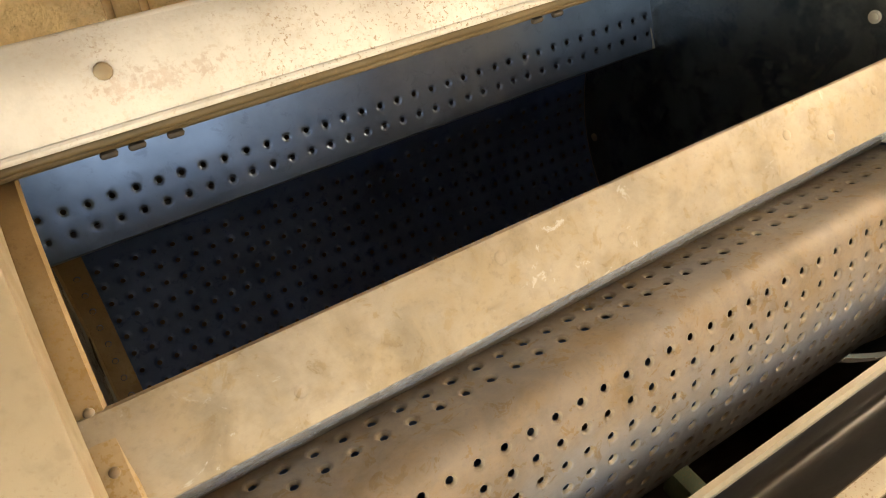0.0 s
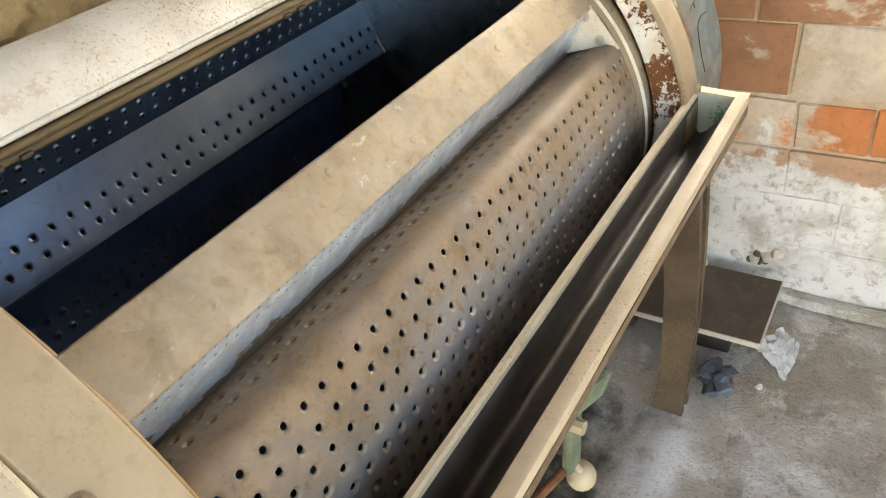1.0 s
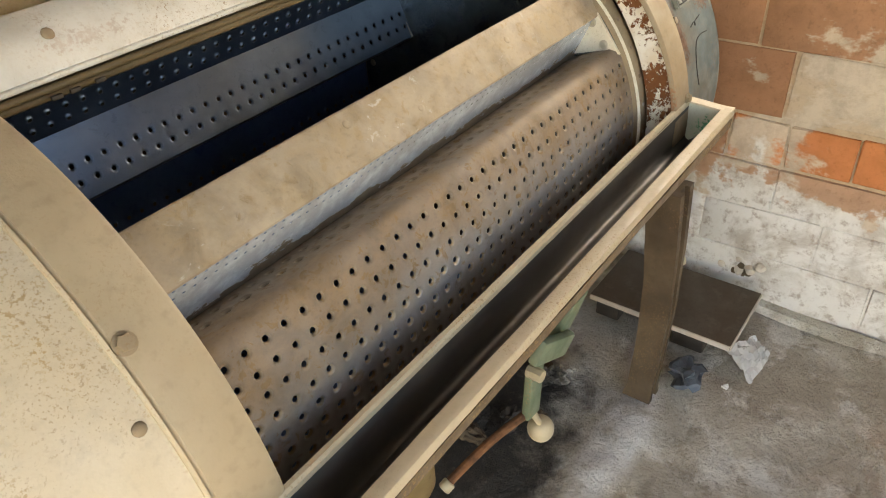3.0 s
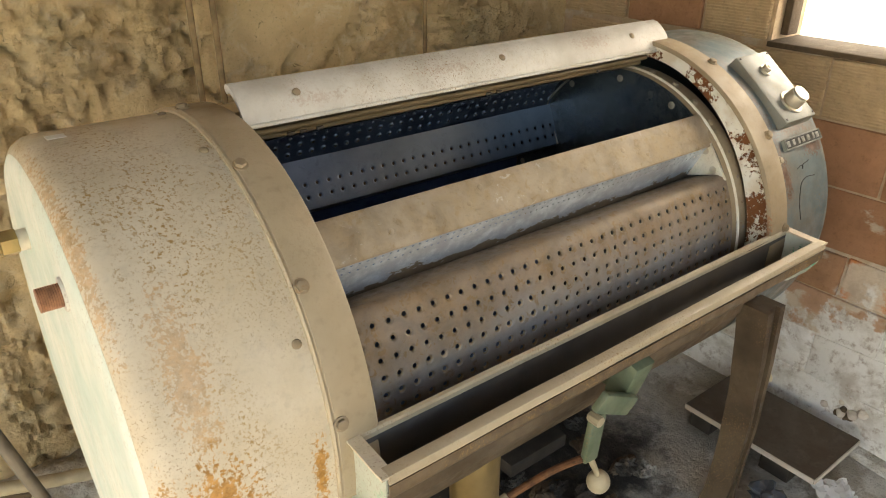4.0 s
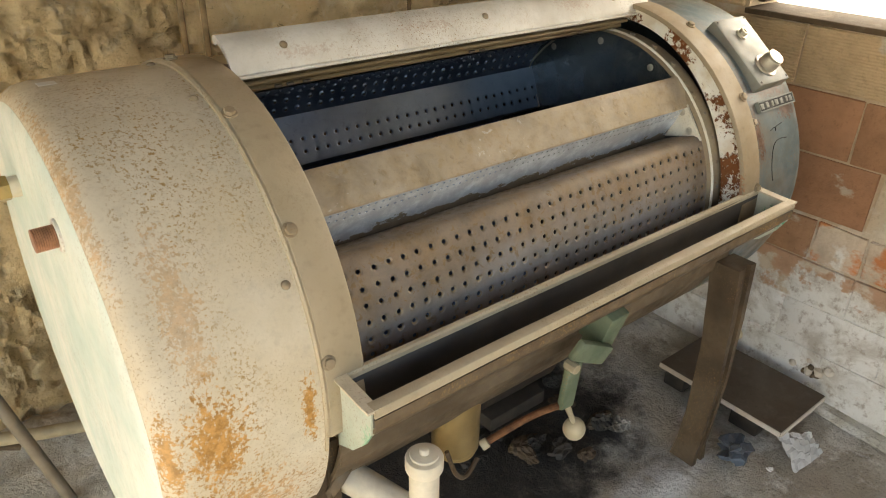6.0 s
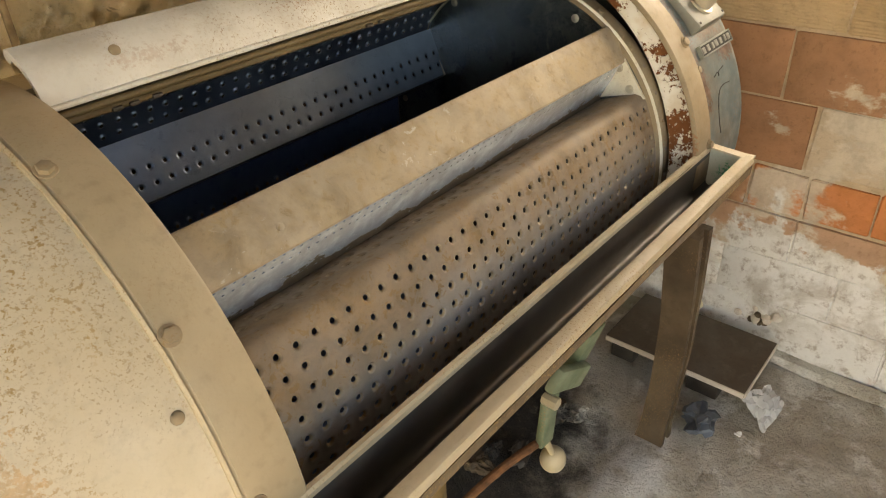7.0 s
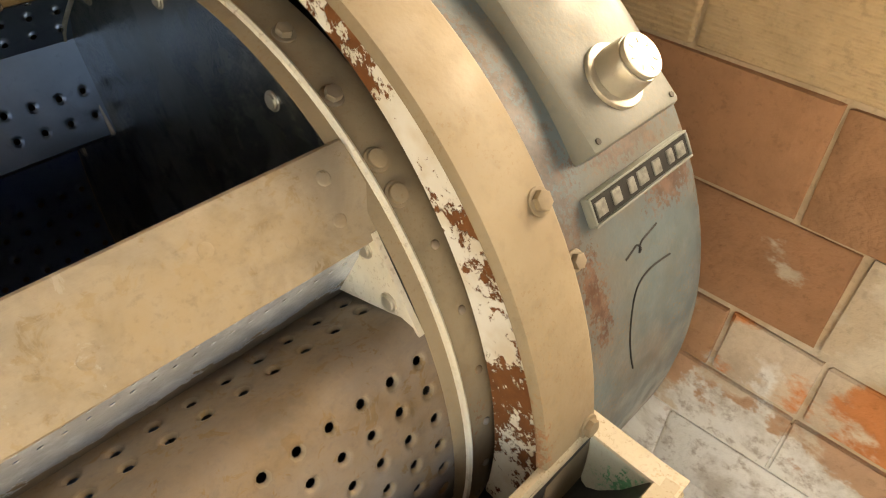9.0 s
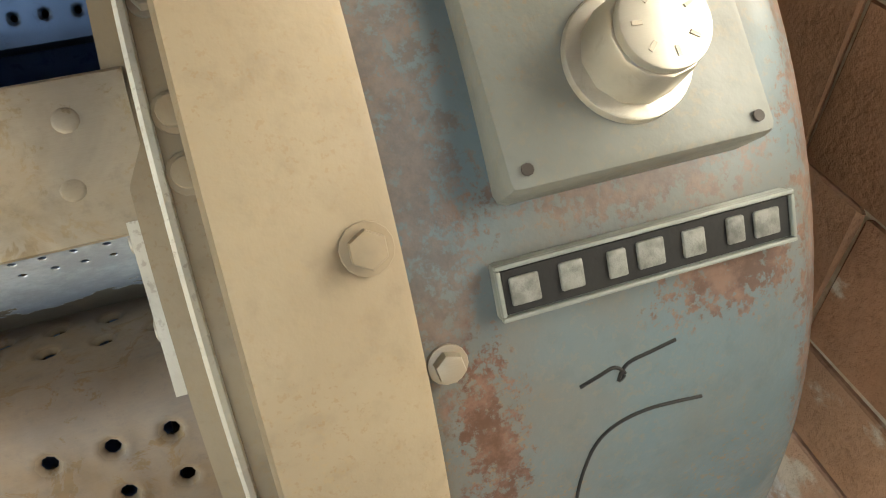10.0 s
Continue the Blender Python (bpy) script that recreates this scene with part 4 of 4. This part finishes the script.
part("front_hem", tube([(DX0, AY - 0.059, AZ + 0.4435), (0.6, AY - 0.059, AZ + 0.444), (DX1, AY - 0.059, AZ + 0.4435)], 0.004, 10), M_LID, door)
for x in (0.16, 0.66, 1.1):
    stud("rivet", RIVET, (x, AY - 0.037, AZ + 0.486), (0, -0.74, 0.67), door)
part("end_flange", prism_x(sheet_outline(rel((-0.053, 0.447), (-0.04, 0.472), (-0.022, 0.489), (0.0, 0.498)), 0.006), DX0, DX0 + 0.006), M_LID, door)
# opening edge under the door, with two runners
edge = part("opening_edge", prism_x(sheet_outline(rel((-0.034, 0.456), (-0.028, 0.422), (-0.017, 0.411), (0.0, 0.404)), 0.004), 0.04, 1.17, 20), M_RAIL, machine, "dark brown edge of the casing opening")
for y, z, r in ((-0.036, 0.424, 0.0055), (-0.016, 0.408, 0.006)):
    part("runner", tube([(0.04, AY + y, AZ + z), (0.6, AY + y, AZ + z), (1.17, AY + y, AZ + z)], r, 12), M_RAIL, edge, "brown door runner")
for x in (0.14, 0.165, 0.2, 0.62, 0.65, 0.98):
    part("dirt_clump", box((x, AY - 0.042, AZ + 0.413), (0.016, 0.007, 0.007), 0.003), M_DARK, edge)
part("top_casing", lathe([(0.04, R - 0.004), (1.16, R - 0.004), (1.16, R - 0.012), (0.04, R - 0.012)], -100, 1, n=50), M_CASE, machine)

gutter = new("gutter")
gutter.parent = machine
tagged(gutter, "long sheet-metal gutter below the drum opening, with flaking green ends")
TX0, TX1 = -0.006, 1.245


def gut(pts):
    """The gutter's section: narrower than drawn, its back lip a little higher."""
    return [(-0.466 + (y + 0.46) * 0.72, z + 0.022 + 0.13 * (y + 0.46)) for y, z in pts]



inner = gut([(-0.462, 0.884), (-0.472, 0.886), (-0.478, 0.884), (-0.478, 0.812), (-0.482, 0.80), (-0.492, 0.797), (-0.51, 0.808), (-0.54, 0.838), (-0.573, 0.886), (-0.577, 0.893), (-0.600, 0.899), (-0.607, 0.896), (-0.608, 0.868), (-0.596, 0.862)])
outer = gut([(-0.6085, 0.888), (-0.6125, 0.8895), (-0.6135, 0.897), (-0.609, 0.9035), (-0.602, 0.9045), (-0.5785, 0.8995), (-0.5745, 0.889)])
apron = gut([(-0.590, 0.85), (-0.600, 0.852), (-0.6105, 0.8645), (-0.6115, 0.8855), (-0.6082, 0.8838), (-0.607, 0.868)])
trough = sheet_outline(inner, 0.003)
part("trough", prism_x(trough, TX0, TX1, 30, 0.001), M_TRAY, gutter, smooth=70)
part("front_lip", prism_x(outer, TX0, TX1, 30, 0.001), M_LIP, gutter, "pale painted front lip of the gutter")
part("lip_apron", prism_x(apron, TX0, TX1, 40, 0.0014), M_APRON, gutter, "rusty brown apron under the front lip")
part("back_lip", prism_x(gut([(-0.464, 0.8835), (-0.464, 0.8895), (-0.474, 0.8905), (-0.479, 0.887), (-0.479, 0.878), (-0.4772, 0.878), (-0.4772, 0.885)]), TX0, TX1, 30, 0.0006), M_LIP, gutter, "pale painted back lip")
part("outer_wall", prism_x(sheet_outline(gut([(-0.600, 0.868), (-0.596, 0.856), (-0.582, 0.84), (-0.555, 0.812), (-0.52, 0.782), (-0.48, 0.755), (-0.44, 0.735), (-0.42, 0.65)]), -0.004), TX0 + 0.01, TX1 - 0.02, 24, 0.0015), M_TUB, gutter, "brown outer wall of the gutter")
for xa, name in ((TX0, "end_plate"), (TX1, "end_plate")):
    part(name, prism_x(gut([(-0.462, 0.886), (-0.572, 0.893), (-0.604, 0.899), (-0.6, 0.85), (-0.57, 0.81), (-0.52, 0.765), (-0.455, 0.735)]), xa - 0.003, xa + 0.003), M_VERDI, gutter, "end plate with flaking green paint")
    part("end_lip", prism_x(gut([(-0.462, 0.886), (-0.573, 0.8945), (-0.61, 0.8995), (-0.61, 0.904), (-0.573, 0.899), (-0.462, 0.890)]), xa - 0.012, xa + 0.012), M_CASE, gutter)

# ---------------------------------------------------------------- under the machine
def leg(x, y, side):
    """A cast leg that tapers downwards and stands on a small foot."""
    bm = bmesh.new()
    rows = []
    for i in range(13):
        s = i / 12
        z = 0.005 + 0.70 * s
        w = 0.024 + 0.018 * s * s + (0.008 if i == 0 else 0) + 0.003 * noise.noise((s * 9, x, y))
        d = 0.035 + 0.007 * s + (0.006 if i == 0 else 0) + 0.004 * noise.noise((s * 6, y, x))
        bow = 0.006 * math.sin(math.pi * s)
        ring = []
        for u, v in ((-1, -1), (-0.4, -1), (-0.4, -0.72), (0.4, -0.72), (0.4, -1), (1, -1), (1, 1), (-1, 1)):
            ring.append(bm.verts.new((x + u * w + bow, y + v * d * side - 0.014 * math.sin(math.pi * s) * side, z)))
        rows.append(ring)
    for p, q in zip(rows, rows[1:]):
        for k in range(8):
            bm.faces.new((p[k], p[(k + 1) % 8], q[(k + 1) % 8], q[k]))
    bm.faces.new(rows[0])
    bm.faces.new(rows[-1][::-1])
    return part("leg", bm, M_LEG, machine, "brown cast-iron leg, worn and rusty")


front_leg = leg(1.213, -0.472, 1)
for x, y, s in ((1.20, 0.33, -1), (-0.02, -0.36, 1), (-0.02, 0.33, -1)):
    leg(x, y, s)
part("leg_bolt", rod((1.23, -0.482, 0.467), (1.272, -0.516, 0.467), 0.013, 14, bevel=0.003), M_KNOB, front_leg, "pale round bolt end")
drain = part("drain_pipe", join(rod((0.36, -0.34, 0.62), (0.36, -0.34, 0.452), 0.055, 36, bevel=0.003), rod((0.36, -0.34, 0.452), (0.36, -0.34, 0.435), 0.05, 36, bevel=0.006)), M_BRASS, machine, "wide dull brass drain pipe")
# drain lever
lever = new("drain_lever")
lever.parent = machine
tagged(lever, "green painted drain lever with a ball knob")
part("bracket", join(box((0.648, -0.505, 0.735), (0.06, 0.05, 0.11), 0.006, Euler((0.3, 0, 0)).to_matrix()), box((0.64, -0.45, 0.72), (0.03, 0.12, 0.05), 0.006)), M_GREEN, lever)
part("arm", box((0.585, -0.525, 0.705), (0.12, 0.02, 0.05), 0.006, Euler((0.2, 0.5, 0)).to_matrix()), M_GREEN, lever)
part("arm", box((0.543, -0.512, 0.63), (0.042, 0.018, 0.12), 0.006, Euler((0, 0.12, 0)).to_matrix()), M_GREEN, lever)
part("stem", rod((0.54, -0.51, 0.58), (0.585, -0.503, 0.495), 0.008, 12, r2=0.006), M_KNOB, lever)
bm = bmesh.new()
bmesh.ops.create_uvsphere(bm, u_segments=24, v_segments=16, radius=0.0265)
bmesh.ops.scale(bm, vec=(1, 1, 1.08), verts=bm.verts)
bmesh.ops.translate(bm, vec=(0.596, -0.5, 0.465), verts=bm.verts)
part("ball_knob", bm, M_KNOB, lever, "yellowed round ball knob")
part("link_rod", tube([(0.537, -0.512, 0.58), (0.48, -0.495, 0.575), (0.43, -0.475, 0.555), (0.353, -0.45, 0.52)], 0.008, 10), M_RUST, lever, "rusty link rod")
part("link_end", rod((0.348, -0.45, 0.517), (0.363, -0.455, 0.526), 0.012, 12, bevel=0.003), M_KNOB, lever)
part("pivot_bolt", rod((0.52, -0.545, 0.7), (0.52, -0.515, 0.7), 0.012, 8, bevel=0.002), M_KNOB, lever)
for piece in lever.children:
    piece.matrix_world = Matrix.Translation((-0.004, 0.006, 0.013))
# bent wire and flanged outlet pipe at the left end of the tub
outlet = new("outlet_pipe")
outlet.parent = machine
tagged(outlet, "flanged outlet pipe under the tub")
part("pipe", rod((0.03, -0.36, 0.60), (0.17, -0.52, 0.47), 0.032, 24, bevel=0.002), M_PVC, outlet)
part("flange", rod((0.035, -0.366, 0.595), (0.046, -0.379, 0.585), 0.055, 24, bevel=0.003), M_TUB, outlet)
part("hook_wire", tube([(0.15, -0.56, 0.72), (0.165, -0.57, 0.665), (0.19, -0.57, 0.645), (0.225, -0.56, 0.66)], 0.0045, 8), M_LEG, machine, "bent wire hook")
# motor and hub behind the leg
part("motor", join(rod((0.72, 0.05, 0.24), (1.02, 0.05, 0.24), 0.13, 32, bevel=0.01), box((0.87, 0.05, 0.08), (0.24, 0.22, 0.05), 0.006)), M_DARK, machine, "dark motor under the tub")
part("pulley", rod((1.04, -0.02, 0.50), (1.075, -0.02, 0.50), 0.2, 40, bevel=0.008), M_DARK, machine, "dark flat drive pulley")
part("shield", box((0.62, -0.15, 0.42), (0.34, 0.02, 0.2), 0.004, Euler((0.35, 0, 0.2)).to_matrix()), M_TUB, machine)

# standing plastic pipe with a cap
sight = thing("plastic_pipe", "upright dirty white plastic pipe with a round screw cap", "pipe")
part("pipe", rod((0.064, -0.607, 0.0), (0.064, -0.607, 0.79), 0.025, 28, bevel=0.002), M_PVC, sight)
cap_p = part("cap", join(rod((0.064, -0.607, 0.772), (0.064, -0.607, 0.80), 0.0315, 28, bevel=0.004), rod((0.064, -0.607, 0.80), (0.064, -0.607, 0.806), 0.024, 24, bevel=0.002)), M_PVC, sight, "round screw cap with a centre nipple")
part("nipple", rod((0.064, -0.607, 0.80), (0.064, -0.607, 0.816), 0.008, 12, bevel=0.003), M_PVC, cap_p)

# ---------------------------------------------------------------- loose things
bench = thing("low_bench", "low bench with a dusty brown board top on dark blocks", "bench")
part("board", prism_x([(-0.64, 0.07), (-0.19, 0.07), (-0.19, 0.09), (-0.64, 0.09)], 1.442, 1.727), M_BOARD, bench)
part("board_edge", prism_x([(-0.644, 0.0715), (-0.6405, 0.0715), (-0.6405, 0.0885), (-0.644, 0.0885)], 1.443, 1.726), M_MORTAR, bench)
part("board_edge", prism_x([(-0.64, 0.0715), (-0.19, 0.0715), (-0.19, 0.0885), (-0.64, 0.0885)], 1.438, 1.4415), M_MORTAR, bench, "pale sawn edge")
part("block", box((1.58, -0.51, 0.032), (0.23, 0.1, 0.075), 0.006), M_DARK, bench)
part("block", box((1.58, -0.24, 0.032), (0.23, 0.08, 0.075), 0.006), M_DARK, bench)


def crumple(name, centre, size, seed, mat, label, category, fold=0.35):
    bm = bmesh.new()
    bmesh.ops.create_icosphere(bm, subdivisions=3, radius=1.0)
    for v in bm.verts:
        d = v.co.copy()
        k = 1 + fold * (noise.cell(d * 2.3 + Vector((seed, 0, 0))) - 0.5) + 0.4 * fold * noise.noise(d * 4 + Vector((0, seed, 0)))
        v.co = Vector((d.x * size[0], d.y * size[1], d.z * size[2])) * k
    low = min(v.co.z for v in bm.verts)
    bmesh.ops.translate(bm, vec=(centre[0], centre[1], centre[2] - low), verts=bm.verts)
    return tagged(part(name, bm, mat, smooth=12), label, category)


def torn_sheet(name, foot, along, up, seed, mat, label, category):
    """A stiff torn sheet with folds and a ragged outline, leaning from the floor."""
    bm = bmesh.new()
    a, u, n = Vector(along), Vector(up), 14
    out = a.cross(u).normalized()
    g = []
    for i in range(n + 1):
        for j in range(n + 1):
            s, t = i / n, j / n
            rag = 0.07 * noise.noise((s * 5, t * 5, seed)) + 0.05 * noise.noise((s * 13, t * 13, seed))
            p = Vector(foot) + a * (s + rag * (1 if 0 < t else 0.3)) + u * (t * (0.75 + 0.25 * math.sin(2.4 * s + seed)) + (rag if t > 0 else 0))
            fold = 0.02 * abs(noise.noise((s * 2.6 + t * 1.4, t * 2.2, seed + 3))) + 0.012 * (abs(s + 0.4 * t - 0.62) - 0.3) + 0.004 * noise.noise((s * 9, t * 9, seed + 7))
            g.append(bm.verts.new(p - out * fold))
    for i in range(n):
        for j in range(n):
            k = i * (n + 1) + j
            bm.faces.new((g[k], g[k + n + 1], g[k + n + 2], g[k + 1]))
    bmesh.ops.solidify(bm, geom=bm.faces[:], thickness=0.0015)
    return tagged(part(name, bm, mat, smooth=14), label, category)


torn_sheet("crumpled_paper", (1.425, -0.725, -0.002), (0.155, -0.01, 0), (0.02, 0.105, 0.085), 2.0, M_PAPER, "torn white sheet leaning against the low bench", "paper")
crumple("plastic_scrap", (1.33, -0.56, -0.005), (0.065, 0.05, 0.03), 8.0, M_BLUE, "crumpled blue-grey plastic scrap on the floor", "plastic scrap", 0.35)
crumple("paper_scrap", (1.37, -0.665, -0.005), (0.011, 0.01, 0.006), 5.0, M_PAPER, "tiny white paper scrap on the floor", "paper")
for i in range(26):
    r = random.Random(40 + i)
    crumple("rubble_stone", (r.uniform(0.6, 1.15), r.uniform(-0.3, 0.3), -0.008), (r.uniform(0.015, 0.06), r.uniform(0.015, 0.05), r.uniform(0.008, 0.03)), i, r.choice((M_DARK, M_FLOOR, M_TIMBER)), "dark rubble lump under the machine", "rubble")

lean = thing("iron_rod", "grey iron pipe leaning behind the machine", "pipe")
part("shaft", rod((-0.345, 0.5, -0.005), (-0.58, 0.5, 1.06), 0.0165, 18, bevel=0.002), M_ROD, lean)
hose = part("hose", tube([(-1.3, 0.62, 0.10), (-0.9, 0.61, 0.2), (-0.6, 0.6, 0.262), (-0.36, 0.6, 0.2), (-0.1, 0.58, 0.14), (0.2, 0.55, 0.1)], 0.019, 14), M_HOSE)
tagged(hose, "thick beige hose lying on the rubble behind the machine", "hose")
twig = part("stick", rod((-0.75, 0.7, 0.3), (-0.42, 0.66, 0.14), 0.013, 10), M_TIMBER)
tagged(twig, "short brown stick lying on the rubble", "stick")
for x, r in ((0.27, 0.009), (0.335, 0.009), (1.06, 0.007)):
    c = part("wall_pipe", rod((x, WY - 0.06, 0.3), (x + 0.01, WY - 0.06, RZ), r, 12), M_PIPE)
    tagged(c, "thin upright pipe fixed to the rubble wall", "pipe", group="wall pipes")

# ---------------------------------------------------------------- bricks of the right wall
rows = [
    (0.008, 0.181, M_BR_WHITE, -0.92, 0.003), (0.187, 0.341, M_BR_WHITE, -0.745, 0.003), (0.347, 0.494, M_BR_WHITE, -0.593, 0.003),
    (0.503, 0.637, M_BR_ORANGE, -0.78, 0.004), (0.652, 0.841, M_BR_RED, -0.571, 0.005), (0.849, 1.039, M_BR_TAN, -0.467, 0.004), (1.046, 1.222, M_BR_TAN, -0.59, 0.004),
]
rnd = random.Random(11)


def wall_brick(a, b, z0, z1, mat, proud):
    """One brick with chipped edges, set a little proud of the mortar."""
    bm = bmesh.new()
    bmesh.ops.create_cube(bm, size=1)
    bmesh.ops.scale(bm, vec=(0.06, a - b, z1 - z0), verts=bm.verts)
    bmesh.ops.bevel(bm, geom=bm.edges[:], offset=0.0028, segments=1, affect="EDGES")
    for v in bm.verts:
        v.co += Vector((0, rnd.uniform(-0.003, 0.003), rnd.uniform(-0.003, 0.003)))
    bmesh.ops.rotate(bm, cent=(0, 0, 0), matrix=Euler((rnd.uniform(-0.01, 0.01), 0, rnd.uniform(-0.008, 0.008))).to_matrix(), verts=bm.verts)
    bmesh.ops.translate(bm, vec=(WX + 0.03 - proud, (a + b) / 2, (z0 + z1) / 2), verts=bm.verts)
    return part("brick", bm, mat, wall_right)


for z0, z1, mat, joint, gap in rows:
    w = 0.347
    y = joint + w * 6
    while y > -2.2:
        a, b = y - gap, y - w + gap
        y -= w
        if b > WY - 0.05:
            continue
        a = min(a, WY - 0.01)
        m = mat
        if mat is M_BR_TAN and z0 < 1.0 and a > -0.48:
            m = M_BR_RED
        if mat is M_BR_RED and a < -0.55:
            m = M_BR_PLAIN if a > -0.7 else M_BR_RED
        if mat is M_BR_ORANGE and a > -0.2:
            m = M_BR_RED
        proud = rnd.uniform(0.001, 0.004) if mat is M_BR_WHITE else rnd.uniform(0.0006, 0.0024)
        if mat is M_BR_ORANGE and abs(a + 0.435) < 0.05:
            wall_brick(a, -0.59, z0, z1, m, proud)
            wall_brick(-0.6, b, z0, z1 - 0.004, m, proud * 0.5)
            continue
        wall_brick(a, b, z0, z1, m, proud)
# rough skirting of old cement, and a broken patch
skirt = part("baseboard", prism_x([(0, 0), (0.06, 0), (0.045, 0.012), (0.02, 0.02), (0.0, 0.024)], 0.3, 3.1, 160, 0.014), M_FLOOR)
skirt.matrix_world = Matrix.Translation((WX + 0.006, 0.85, -0.006)) @ Matrix.Rotation(-math.pi / 2, 4, "Z") @ Matrix.Diagonal((1, -1, 1, 1))
structure(skirt, "rough cement fillet along the foot of the brick wall", "baseboard")
for i in range(9):
    r = random.Random(70 + i)
    bm = bmesh.new()
    bmesh.ops.create_icosphere(bm, subdivisions=2, radius=r.uniform(0.008, 0.02))
    for v in bm.verts:
        v.co *= 1 + 0.35 * noise.noise(v.co * 90 + Vector((i, 0, 0)))
    bmesh.ops.translate(bm, vec=(WX - 0.002, -0.55 + r.uniform(-0.07, 0.07), 0.12 + r.uniform(-0.022, 0.022)), verts=bm.verts)
    part("broken_edge", bm, M_TIMBER if i % 2 else M_MORTAR, wall_right)
for r in range(5):
    z0 = 1.245 + r * 0.16
    y = WY - 0.01
    while y > WIN_L + 0.05:
        b = max(y - 0.316 + 0.1 * (r % 2) * (y > 0.85), WIN_L + 0.006)
        part("brick", box((WX + 0.022, (y + b) / 2, z0 + 0.072), (0.06, y - b - 0.014, 0.144), 0.004, seg=1), rnd.choice((M_BR_TAN, M_BR_RED)), wall_right)
        y = b
